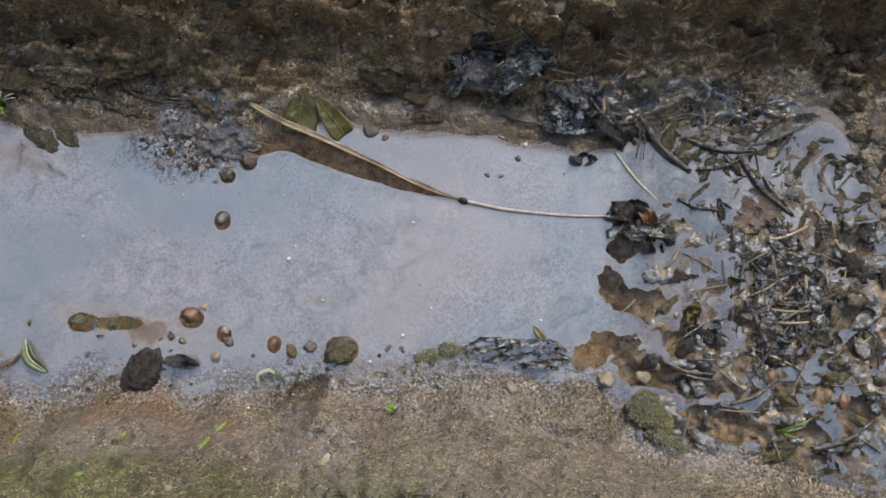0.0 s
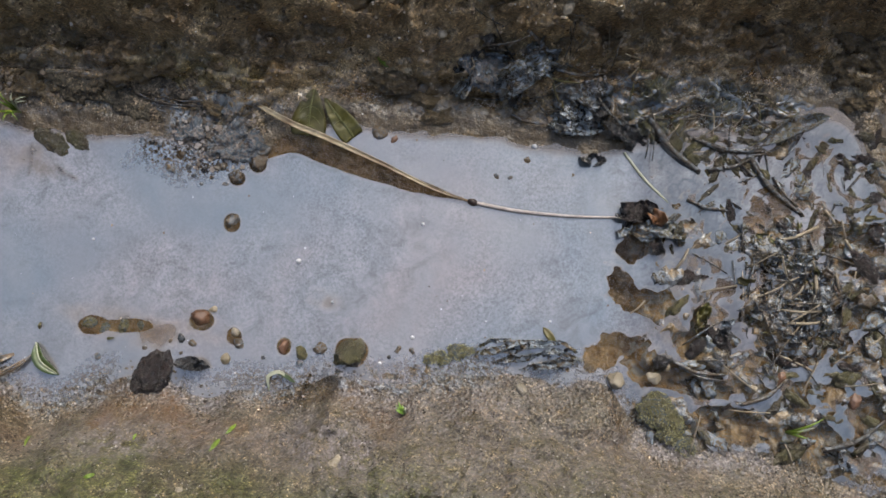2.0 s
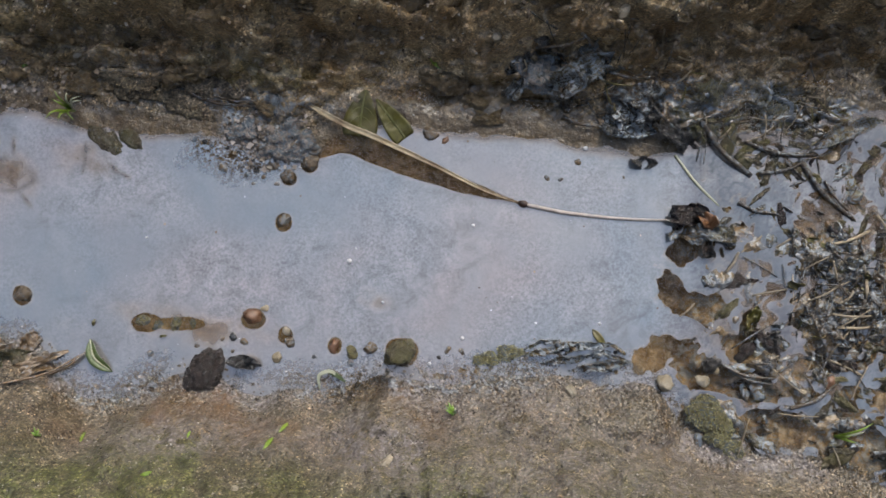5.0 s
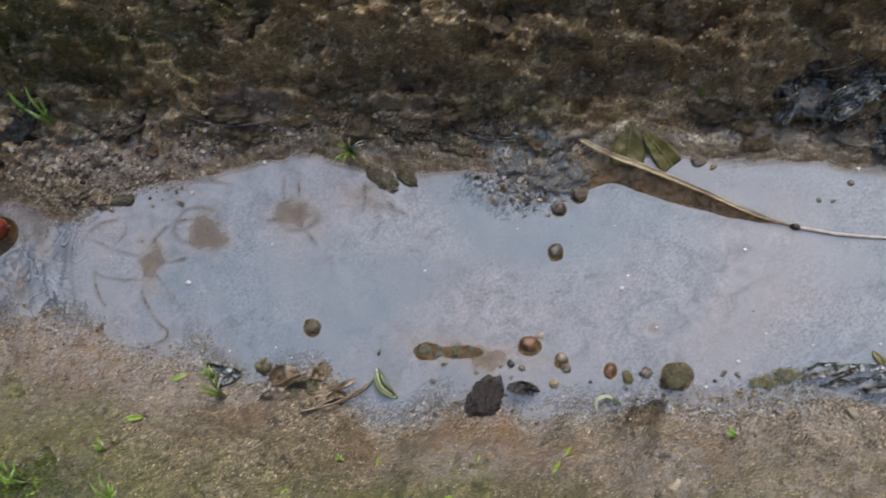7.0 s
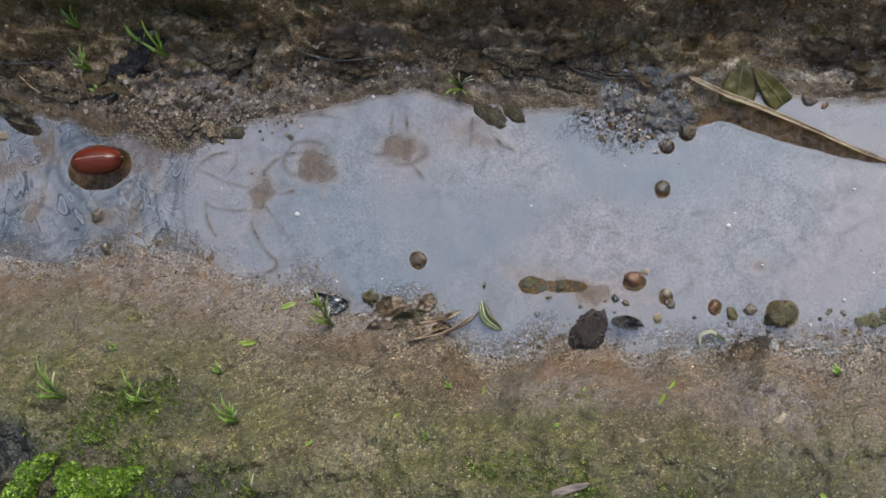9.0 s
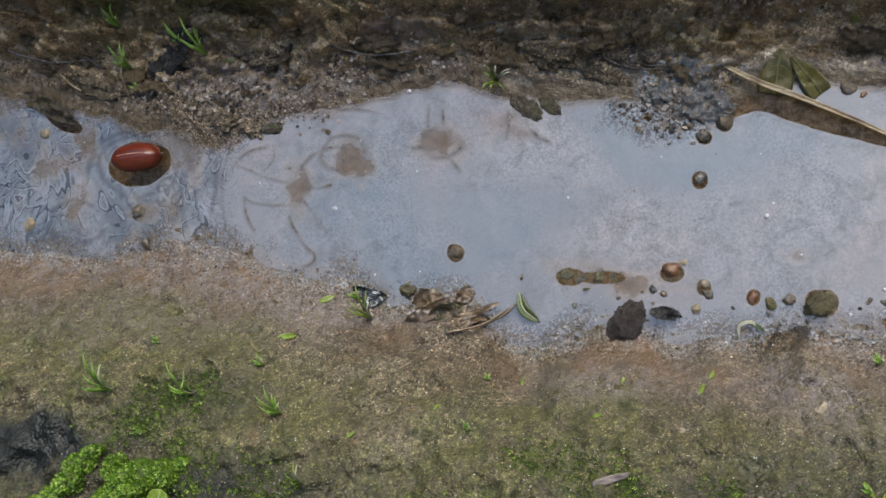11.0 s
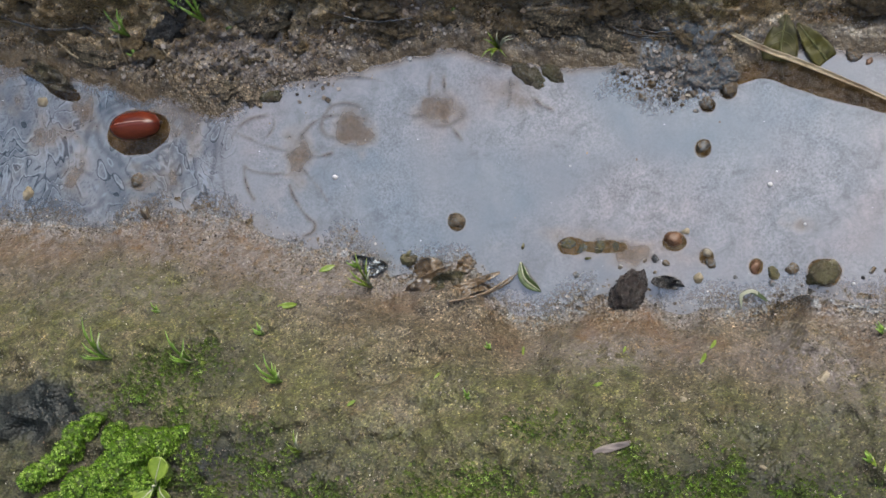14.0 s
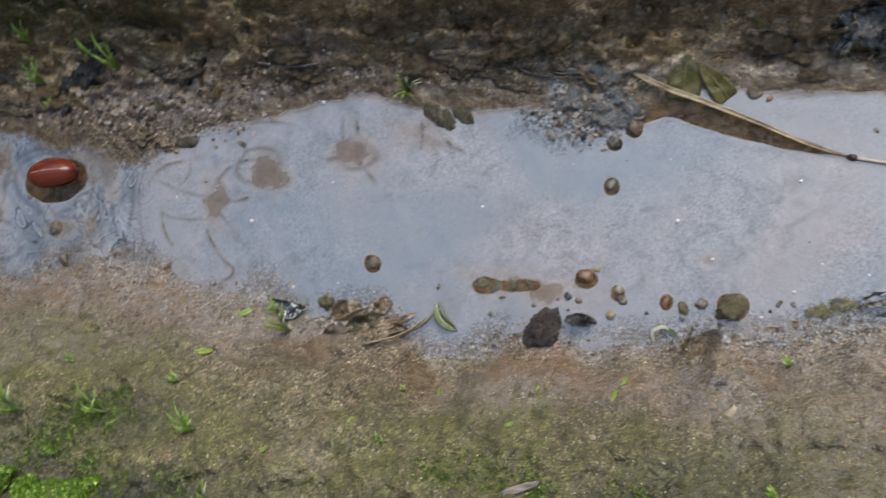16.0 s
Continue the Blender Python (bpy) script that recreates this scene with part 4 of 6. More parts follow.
def film_cover(x, y):
    """Above 0 where the film lies."""
    near, far = banks(x, y)
    cover = np.minimum(-near, -far) + 0.35
    ragged = 0.1 * fbm(x / 0.9, y / 0.9, 3, 51)
    for one in OPENINGS:
        cover = np.minimum(cover, ellipse(x, y, *one) + 0.6 * ragged)
    for one in MUD_OPENINGS + CHANNELS:
        cover = np.minimum(cover, ellipse(x, y, *one) + 2.0 * ragged + 0.2 * fbm(x / 0.42, y / 0.42, 3, 59))
    for one in ISLANDS:
        cover = np.maximum(cover, -ellipse(x, y, *one) + ragged)
    # the long opening beside the grass blade
    t = np.clip((x - 3.6) / 6.8, 0, 1)
    lower = curve([(0, 2.75), (0.12, 3.0), (0.28, 2.7), (0.5, 2.3), (0.75, 1.95), (1, 1.72)], t)
    upper = curve([(0, 4.6), (0.3, 3.65), (0.62, 2.75), (1, 1.78)], t)
    cover = np.minimum(cover, np.where((x > 3.2) & (x < 10.6), np.maximum(lower - y, y - upper) + 0.6 * ragged, 9.0))
    # torn to shreds among the litter
    torn = debris_zone(x, y)
    bend = 0.7 * fbm(x / 1.3, y / 1.3, 2, 52)
    shreds = -0.03 + 0.25 * fbm(x / 1.4, y / 1.7, 3, 53) + 0.5 * fbm(x / 0.6 + bend, y / 0.8 - bend, 4, 54) + 0.4 * fbm(x / 0.34 + 2 * bend, y / 0.26, 3, 92) - 0.25 * np.exp(-(((x - 22.4) / 1.7) ** 2 + ((y + 0.8) / 1.5) ** 2))
    shreds = shreds + 0.28 * step(y, 1.0, 2.2)
    for cx, cy, rx, ry in FILM_LOBES:
        shreds = shreds + 0.42 * blot(x, y, cx, cy, rx, ry, 0.45, 3)
    for cx, cy, rx, ry in BROWN_POOLS:
        shreds = shreds - 1.0 * blot(x, y, cx, cy, rx, ry, 0.35, 4)
    cover = np.where(torn > 0.02, np.minimum(cover, shreds * 0.8 + (1 - torn) * 1.2), cover)
    # speckled where grit comes through in the shallows
    shallow = step(near, -1.0, -0.1)
    cover = np.minimum(cover, 1.2 - 0.92 * shallow + 0.4 * fbm(x / 0.32, y / 0.3, 3, 55))
    shoal = blot(x, y, 1.6, 2.6, 2.2, 0.8, 0.5, 8)
    cover = np.minimum(cover, 1.2 - 0.8 * shoal + 0.5 * fbm(x / 0.35, y / 0.35, 3, 56))
    return cover


def film_mesh(x0, x1, y0, y1, pitch):
    """The film's outline, cut cell by cell out of a fine grid."""
    xs, ys = np.arange(x0, x1, pitch), np.arange(y0, y1, pitch)
    gx, gy = np.meshgrid(xs, ys)
    value = film_cover(gx.ravel(), gy.ravel()).reshape(gx.shape)
    cols = len(xs)
    place = {}
    verts, faces = [], []

    def corner(j, i):
        if (j, i) not in place:
            place[j, i] = len(verts)
            verts.append((xs[i], ys[j]))
        return place[j, i]

    def between(a, b):
        key = (a, b) if a < b else (b, a)
        if key not in place:
            (ja, ia), (jb, ib) = key
            t = value[ja, ia] / (value[ja, ia] - value[jb, ib])
            place[key] = len(verts)
            verts.append((xs[ia] + t * (xs[ib] - xs[ia]), ys[ja] + t * (ys[jb] - ys[ja])))
        return place[key]

    inside = value > 0
    count = inside[:-1, :-1].astype(int) + inside[1:, :-1] + inside[:-1, 1:] + inside[1:, 1:]
    for j, i in zip(*np.nonzero(count)):
        ring = [(j, i), (j, i + 1), (j + 1, i + 1), (j + 1, i)]
        poly = []
        for a, b in zip(ring, ring[1:] + ring[:1]):
            if inside[a]:
                poly.append(corner(*a))
            if inside[a] != inside[b]:
                poly.append(between(a, b))
        if len(poly) > 2:
            faces.append(poly)
    return np.array(verts), faces


flat, film_faces = film_mesh(-34, 29, -8.5, 6.5, 0.068)
fx, fy = flat[:, 0], flat[:, 1]
film = part("scum_film", np.stack([fx, fy, 0.03 + 0.006 * fbm(fx / 2, fy / 2, 2, 57) + debris_zone(fx, fy) * (0.012 * fbm(fx / 1.3, fy / 1.1, 2, 58) + 0.07 + 0.05 * np.exp(-(((fx - 22.3) / 2.6) ** 2 + ((fy + 0.7) / 2.2) ** 2)))], 1), film_faces, FILM)
tagged(film, "pale grey film on brown water, coloured to stand in for mirrored sky", "film", kind="stuff")
thin = np.zeros(len(fx))
for one in THIN:
    thin = np.maximum(thin, 0.66 * (1 - step(ellipse(fx, fy, *one) + 0.42 * fbm(fx / 0.8, fy / 0.8, 4, 61), -0.55, 0.45)))
lines = np.zeros(len(fx))
for one in SPIDER_LINES + MIRROR_LINES:
    lines = np.maximum(lines, 0.9 * (1 - step(bowed(fx, fy, *one) + 0.05 * fbm(fx / 0.5, fy / 0.5, 2, 63), -0.02, 0.13)))
# rings drawn out round the seed and the stones
for one in [(-20.4, 0.0, 1.85, 1.3, 8), (-20.35, -0.05, 2.3, 1.65, 8), (-20.3, -1.94, 0.6, 0.55, 0), (-18.9, -1.3, 0.55, 0.85, 10), (-23.2, -2.5, 1.3, 0.9, 0), (-11.5, 0.9, 0.95, 0.7, 20), (-7.5, 1.4, 0.8, 0.6, 0)]:
    lines = np.maximum(lines, 0.8 * step(fbm(fx / 1.5, fy / 1.5, 2, 62), -0.7, 0.2) * (1 - step(np.abs(ellipse(fx, fy, *one) + 0.1 * fbm(fx / 0.8, fy / 0.8, 2, 63)), 0.0, 0.17)))
warp = 0.9 * fbm(fx / 1.6, fy / 1.6, 3, 64)
contour = np.abs(np.sin(7.5 * fbm(fx / 1.7 + warp, fy / 2.6 - warp, 2, 65)))
clouds = 0.75 * step(fbm(fx / 1.3, fy / 1.5, 4, 66), 0.0, 0.6)
swirls = step(-fx, 15.8, 17.2)
thin = np.maximum(thin, 0.62 * swirls * clouds)
thin = np.maximum(thin, 0.5 * lines * (1 - 0.8 * swirls))
veins = np.abs(np.sin(5.0 * fbm(fx / 0.9 + 0.6 * warp, fy / 0.7 - 0.6 * warp, 3, 93)))
creases = np.maximum(lines, 0.6 * swirls * (1 - step(contour, 0.05, 0.4)))
# how far the film's colour is darkened for uneven mirroring
film.data.attributes.new("dull", "FLOAT", "POINT").data.foreach_set("value", np.clip(0.95 * creases + swirls * (0.34 + 0.5 * fbm(fx / 0.9 + 0.5 * warp, fy / 1.3 - 0.5 * warp, 4, 66)) + debris_zone(fx, fy) * (0.62 + 0.4 * fbm(fx / 0.6, fy / 0.8, 4, 67) + 0.6 * (1 - step(veins, 0.05, 0.45))), 0, 1).astype(np.float32))
film.data.attributes.new("swirl", "FLOAT", "POINT").data.foreach_set("value", np.clip(step(-fx, 15.6, 16.8) * step(fbm(fx / 2.2, fy / 1.8, 3, 97), -0.75, 0.0), 0, 1).astype(np.float32))
film.data.attributes.new("crease", "FLOAT", "POINT").data.foreach_set("value", np.clip(creases, 0, 1).astype(np.float32))
curl_x, curl_y = 0.8 * fbm(fx / 0.9, fy / 0.9, 2, 69), 0.8 * fbm(fx / 0.9, fy / 0.9, 2, 70)
thin = np.maximum(thin, debris_zone(fx, fy) * 0.85 * step(fbm(fx / 0.55 + curl_x, fy / 0.7 + curl_y, 3, 72), 0.15, 0.42) * step(np.abs(fx - 22.3), 6.0, 2.0))
fringe = 1 - step(np.minimum(-banks(fx, fy)[0], -banks(fx, fy)[1]), 0.0, 0.35)
thin = np.maximum(thin, fringe * np.where(fy > 0, 0.5, 0.2))
thin = np.maximum(thin, 0.55 * (1 - step(film_cover(fx, fy), -0.02, 0.1)))
film.data.attributes.new("thin", "FLOAT", "POINT").data.foreach_set("value", np.clip(thin, 0, 1).astype(np.float32))
gritty = np.clip(0.8 * step(banks(fx, fy)[0], -1.0, 0.1) * step(fbm(fx / 1.4, fy / 1.4, 3, 69), -0.6, 0.3) + 0.9 * blot(fx, fy, 0.7, 2.9, 2.0, 0.9, 0.5, 8) + 0.8 * step(banks(fx, fy)[1], -0.7, 0.0) * step(-fx, 12.5, 15), 0, 1)
film.data.attributes.new("gritty", "FLOAT", "POINT").data.foreach_set("value", gritty.astype(np.float32))
film.visible_shadow = False

# ---- things afloat and in the water ----
def red_seed(x, y, angle):
    thing = empty("seed", "glossy red-brown oval seed floating in the puddle", "seed")
    v, f = BALL[4]
    v = v.copy()
    s = np.abs(v[:, 0])
    v[:, 1:] *= np.minimum(np.sqrt((1 - s**2.55 + 1e-4) / (1 - s**2 + 1e-4)), 1.35)[:, None]
    v = v * (1.13, 0.6, 0.54)
    v[:, 2] += 0.05 * np.exp(-(v[:, 1] / 0.12) ** 2) * (v[:, 2] > 0)
    body = part("skin", turn(v, angle) + (x, y, 0.22), f, SEED, thing)
    a = radians(angle)

    def at(u, w, h):
        return (x + u * math.cos(a) - w * math.sin(a), y + u * math.sin(a) + w * math.cos(a), h)

    # the glossy highlight, laid on as a thin pale strip
    part("ridge", *tube([at(-1.02, 0.04, 0.44), at(-0.55, 0.08, 0.765), at(0, 0.09, 0.85), at(0.55, 0.08, 0.765), at(1.02, 0.04, 0.44)], [(0, 0.01), (0.3, 0.018), (0.6, 0.02), (1, 0.01)], 6, 20, 0.5), SEED_HIGHLIGHT, thing, "pale worn ridge")
    w, g = rough_ball(0.1, 0.09, 0.09, 5, 2)
    part("tip", turn(w, angle) + at(1.13, 0, 0.22), g, SEED_TIP, thing, "dark stalk scar")
    return thing


red_seed(-20.42, 0.34, 9)

stalk = empty("grass_stalk", "long dry straw-coloured grass blade with a thin stem across the water", "grass stalk")
part("blade", *leaf([(3.05, 4.62, 0.3), (4.2, 4.05, 0.42), (5.6, 3.55, 0.42), (7.7, 2.75, 0.34), (9.7, 1.95, 0.22), (10.8, 1.66, 0.12)], 0.21, 0.25, 0.04, 40, 7, 0.02, 3,
                  ((0, 0.35), (0.06, 0.9), (0.3, 1.0), (0.6, 0.75), (0.85, 0.5), (1, 0.3)), 12, 0.5), BLADE, stalk)
w, g = rough_ball(0.19, 0.12, 0.12, 9, 2)
part("node", turn(w, -12) + (10.92, 1.64, 0.12), g, SEED_TIP, stalk, "blackened node")
part("stem", *tube([(10.9, 1.64, 0.12), (12.6, 1.42, 0.1), (14.7, 1.36, 0.09), (16.6, 1.45, 0.14)], [(0, 0.075), (0.5, 0.06), (1, 0.035)], 7, 30, 0.8), STALK, stalk)

# pebbles that break the surface: x, y, size, seed
WET = "wet brown pebble rising out of the puddle"
for k, (x, y, s) in enumerate([(2.5, 2.05, 0.24), (2.45, 0.45, 0.23), (3.25, 2.6, 0.28), (0.15, 2.15, 0.18), (2.0, 2.4, 0.13), (3.3, 3.1, 0.24), (2.85, 3.15, 0.24)]):
    stone("pebble", x, y, s, BROWN_STONE, WET, angle=37 * k, seed=60 + k, group="pebbles in the water", z=0.0, sink=0.5, rough=0.16)
for k, (x, y, s, m, lab) in enumerate([
        (1.6, -3.05, 0.3, RED_STONE, "red-brown rough pebble standing in the water"), (2.0, -2.72, 0.16, PALE_STONE, "small pale pebble against a red-brown one"),
        (2.85, -3.45, 0.16, PALE_STONE, "small pale pebble in the shallows"), (3.0, -3.85, 0.19, BROWN_STONE, WET), (2.6, -4.4, 0.19, PALE_STONE, "cream pebble at the water's edge"),
        (4.6, -3.85, 0.22, RED_STONE, "dark red pebble in the shallows"), (5.2, -4.05, 0.24, MOSSY_STONE, "greenish pebble in the shallows"), (5.85, -3.85, 0.22, BROWN_STONE, WET),
        (8.6, -3.72, 0.16, BROWN_STONE, "tiny dark pebble in the film"), (9.1, -3.75, 0.14, BROWN_STONE, "tiny dark pebble in the film"), (1.4, -3.95, 0.14, BROWN_STONE, "tiny dark pebble in the film"),
        (0.6, -3.9, 0.1, BROWN_STONE, "tiny dark pebble in the film"), (12.75, 3.28, 0.14, BROWN_STONE, "tiny brown pebble by the bank"), (11.7, 2.62, 0.11, BROWN_STONE, "tiny dark pebble in the film"),
        (12.2, 2.6, 0.1, BROWN_STONE, "tiny dark pebble in the film"), (8.0, 3.72, 0.14, RUST_LEAF, "small orange pebble by the bank"), (14.4, 2.85, 0.1, BROWN_STONE, "tiny dark pebble in the film"),
        (-24.9, 1.2, 0.22, PALE_STONE, "small pale pebble in the film"), (-25.4, -2.75, 0.26, PALE_STONE, "small pale pebble in the film"), (-19.85, -3.3, 0.26, BROWN_STONE, WET),
        (-6.68, -2.85, 0.3, BROWN_STONE, WET), (7.45, 3.95, 0.26, BROWN_STONE, "round pebble beside an olive leaf"), (-20.3, -1.9, 0.3, BROWN_STONE, "brown pebble just under the film")]):
    stone("pebble", x, y, s, m, lab, angle=53 * k, seed=80 + k, group="pebbles in the water", z=0.0, sink=0.5, rough=0.16, level=3 if s > 0.18 else 2)
for k, (x, y, s) in enumerate([(0.75, 2.3, 0.1), (1.0, 2.0, 0.08), (1.35, 2.2, 0.13), (1.6, 1.95, 0.08), (1.75, 2.25, 0.12), (1.15, 2.55, 0.09), (0.5, 2.75, 0.09), (0.85, 2.8, 0.08), (0.2, 2.9, 0.07), (1.5, 2.6, 0.1), (-0.35, 3.0, 0.08), (-0.6, 3.1, 0.09),
                               (0.35, 2.45, 0.06), (2.1, 1.75, 0.1), (-0.1, 2.6, 0.06), (1.25, 1.7, 0.06), (-1.0, 3.15, 0.1), (0.97, -3.79, 0.14), (1.0, -4.3, 0.08), (5.2, -4.45, 0.11), (3.9, -4.3, 0.08), (-0.3, -4.2, 0.08), (-1.9, -4.6, 0.1), (8.3, -4.0, 0.08)]):
    stone("pebble", x, y, s, (BROWN_STONE, GRIT_CLOD, CHARCOAL)[k % 3], "tiny dark pebble in the film", angle=71 * k, seed=230 + k, group="pebbles in the water", z=0.02, sink=0.45, rough=0.25, level=2)
stone("algae_stone", 6.95, -3.95, 0.48, MOSSY_STONE, "round stone coated in olive algae at the water's edge", angle=20, seed=5, long=1.05, flat=0.6, sink=0.3, z=0.0, level=4, crumb=0.1)

# stones on the soil
for k, (x, y, s, m, lab, ang, lg) in enumerate([
        (13.05, -4.85, 0.22, PALE_STONE, "cream stone chip on wet sand", -55, 1.7), (16.3, -4.3, 0.33, PALE_STONE, "angular cream stone at the mud's edge", -40, 1.2),
        (17.6, -4.15, 0.3, PALE_STONE, "pale mossy stone at the mud's edge", 15, 1.1), (18.05, -3.75, 0.17, PALE_STONE, "small white stone in the litter", 0, 1.1),
        (24.7, -4.5, 0.22, RED_STONE, "red-brown pebble in the litter", 70, 1.3), (21.1, -4.3, 0.15, PALE_STONE, "small white stone in the litter", 0, 1.0),
        (9.5, 6.95, 0.19, PALE_STONE, "angular white stone chip on the dark bank", 30, 1.2), (13.65, 7.9, 0.22, PALE_STONE, "angular white stone chip on the dark bank", 60, 1.3),
        (-12.1, 5.5, 0.17, PALE_STONE, "small pale stone on the bank", 0, 1.2), (6.8, -7.5, 0.2, PALE_STONE, "slim pale chip on the sand", 50, 2.1),
        (-5.4, 5.85, 0.16, PALE_STONE, "small pale stone on the bank", 20, 1.1), (2.2, -8.4, 0.12, PALE_STONE, "tiny pale stone on the sand", 0, 1.2),
        (24.9, -0.95, 0.3, BROWN_STONE, "wet brown stone in the litter", 10, 1.3), (22.1, -3.9, 0.17, RED_STONE, "oval pinkish-brown stone in the litter", 80, 1.6), (4.75, -10.1, 0.14, PALE_STONE, "tiny white stone among moss", 0, 1.2),
        (8.9, 5.6, 0.2, BROWN_STONE, "rounded brown pebble on the bank", 0, 1.2), (-0.2, 4.9, 0.2, BROWN_STONE, "rounded brown pebble on the bank", 30, 1.3)]):
    stone("stone", x, y, s * 0.85 if m is PALE_STONE else s, m, lab, angle=ang, long=lg, seed=120 + k, group="loose stones", flat=0.75, sink=0.25, facets=8, rough=0.2)

for k, (x, y, r) in enumerate([(-2.3, -3.45, 0.2), (-1.75, -3.6, 0.15), (-1.1, -3.5, 0.17), (-0.5, -3.42, 0.12)]):
    stone("mud_lump", x, y, r, ALGAE_CLOD, "small olive lump of mud in the brown water", "mud", 40 * k, 0.5, 1.4, 0.5, 640 + k, "mud lumps", 3, 0.3, 0, z=0.0)

# burnt lumps and black leaves
stone("charcoal", 0.05, -5.2, 0.6, BURNT, "crumbly burnt brown-black lump at the water's edge", "charcoal", 62, 0.6, 1.35, 0.38, 23, "charcoal lumps", 4, 0.28, 0, crumb=0.09)
stone("charcoal", -19.0, 4.45, 0.72, COAL, "black charred lump on the bank between grass shoots", "charcoal", 62, 0.6, 1.9, 0.42, 15, "charcoal lumps", 4, 0.5, crumb=0.2)
stone("charcoal", -18.0, 5.6, 0.5, COAL, "black charred lump on the bank between grass shoots", "charcoal", 50, 0.6, 1.9, 0.42, 16, "charcoal lumps", 4, 0.5, crumb=0.2)
stone("charcoal", 17.9, -3.55, 0.3, CHARCOAL, "small black lump beside a white stone", "charcoal", 0, 0.8, 1.1, 0.3, 17, "charcoal lumps", 3, 0.3)


def one_leaf(name, points, width, material, label, category="leaf", group="", lift=0.02, **shape):
    """A leaf laid on what lies under its path; a third number raises a point."""
    path = [(p[0], p[1], seat(p[0], p[1]) + lift + (p[2] if len(p) > 2 else 0)) for p in points]
    return tagged(part(name, *leaf(path, width, **shape), material), label, category, group)


dark = dict(curl=0.5, wave=0.42, thick=0.05, count=30, across=15)
LEATHER = "blackened wet leaf crumpled on the far bank"
one_leaf("rotten_leaf", [(10.0, 6.2), (11.2, 6.25, 0.3), (12.4, 6.4, 0.2)], 1.1, DEAD_LEAF, LEATHER, group="rotten leaves", seed=3, **dark)
one_leaf("rotten_leaf", [(11.6, 5.5), (12.5, 6.1, 0.4), (13.6, 6.9, 0.3)], 1.0, DEAD_LEAF, LEATHER, group="rotten leaves", seed=4, **dark)
for k, (x, y, a, s) in enumerate([(10.4, 5.7, 30, 0.9), (11.3, 6.9, -20, 1.1), (12.2, 5.6, 80, 0.8), (13.2, 6.2, 10, 1.0), (10.9, 6.4, 120, 0.9), (12.7, 7.0, 45, 0.8), (14.0, 5.2, -30, 0.9), (15.2, 5.0, 20, 0.8)]):
    c, q = math.cos(radians(a)) * s / 2, math.sin(radians(a)) * s / 2
    one_leaf("rotten_leaf", [(x - c, y - q, 0.05), (x, y, 0.4), (x + c, y + q, 0.1)], 0.6, (DEAD_LEAF, CHARCOAL, BROWN_LEAF)[k % 3], LEATHER, group="rotten leaves", seed=30 + k, lean=(-30, 25, 10)[k % 3], **dark)
stone("soil_clod", 14.05, 5.65, 0.55, CLOD, "brown sandy clod among black leaves", "soil", 10, 0.6, 1.2, 0.4, 340, "soil clods", 4, 0.35, 0, crumb=0.15)
stone("soil_clod", 15.0, 4.85, 0.36, GRIT_CLOD, "clod with a pale grey sky sheen at the water's edge", "soil", -10, 0.45, 1.2, 0.4, 341, "soil clods", 4, 0.4, 0, crumb=0.15)
stone("soil_clod", 11.0, 6.1, 0.62, GRIT_CLOD, "lump of grit with a grey sky sheen on the far bank", "soil", -20, 0.5, 1.0, 0.45, 342, "soil clods", 4, 0.4, 0, crumb=0.18)
stone("soil_clod", 16.9, 4.85, 0.5, ALGAE_CLOD, "matted algae crust on the far bank", "soil", -12, 0.4, 1.6, 0.45, 343, "soil clods", 4, 0.45, 0, crumb=0.2)
one_leaf("rotten_leaf", [(13.3, 4.6), (14.4, 4.7, 0.3), (15.4, 4.5, 0.1)], 1.1, DEAD_LEAF, LEATHER, group="rotten leaves", seed=5, **dark)
one_leaf("rotten_leaf", [(15.0, 5.2), (15.8, 4.6, 0.25), (17.2, 3.6, 0.1)], 0.7, CHARCOAL, "long dark rotten leaf sliding into the water", group="rotten leaves", seed=6, **dark)
one_leaf("rotten_leaf", [(14.2, 5.6), (15.0, 5.6, 0.3), (15.7, 5.4, 0.1)], 1.0, BROWN_LEAF, "brown curled leaf on the far bank", group="rotten leaves", seed=7, **dark)
one_leaf("rotten_leaf", [(1.0, -4.6), (1.55, -4.65, 0.2), (2.1, -4.75, 0.1)], 0.5, CHARCOAL, "small black curled leaf at the water's edge", group="rotten leaves", seed=8, **dark)
one_leaf("rotten_leaf", [(14.6, 3.55), (15.0, 3.4, 0.1), (15.5, 3.38)], 0.45, CHARCOAL, "small black leaf scrap in the water", group="rotten leaves", seed=9, **dark)
one_leaf("rotten_leaf", [(-26.0, 2.9, -0.02), (-24.6, 2.3, 0.06), (-23.35, 1.65, -0.02)], 0.85, BANK_MUD, "dark pointed leaf lying half in the water", group="rotten leaves", seed=10, **dark)
one_leaf("rotten_leaf", [(16.0, 1.6), (16.6, 1.6, 0.45), (17.3, 1.3, 0.1)], 0.7, BURNT, "dark curled leaf in a heap of litter", group="rotten leaves", seed=11, **dark)
one_leaf("rotten_leaf", [(16.6, 0.9), (17.6, 1.1, 0.35), (18.6, 0.9, 0.05)], 0.7, MUD, "dark curled leaf in a heap of litter", group="rotten leaves", seed=12, **dark)
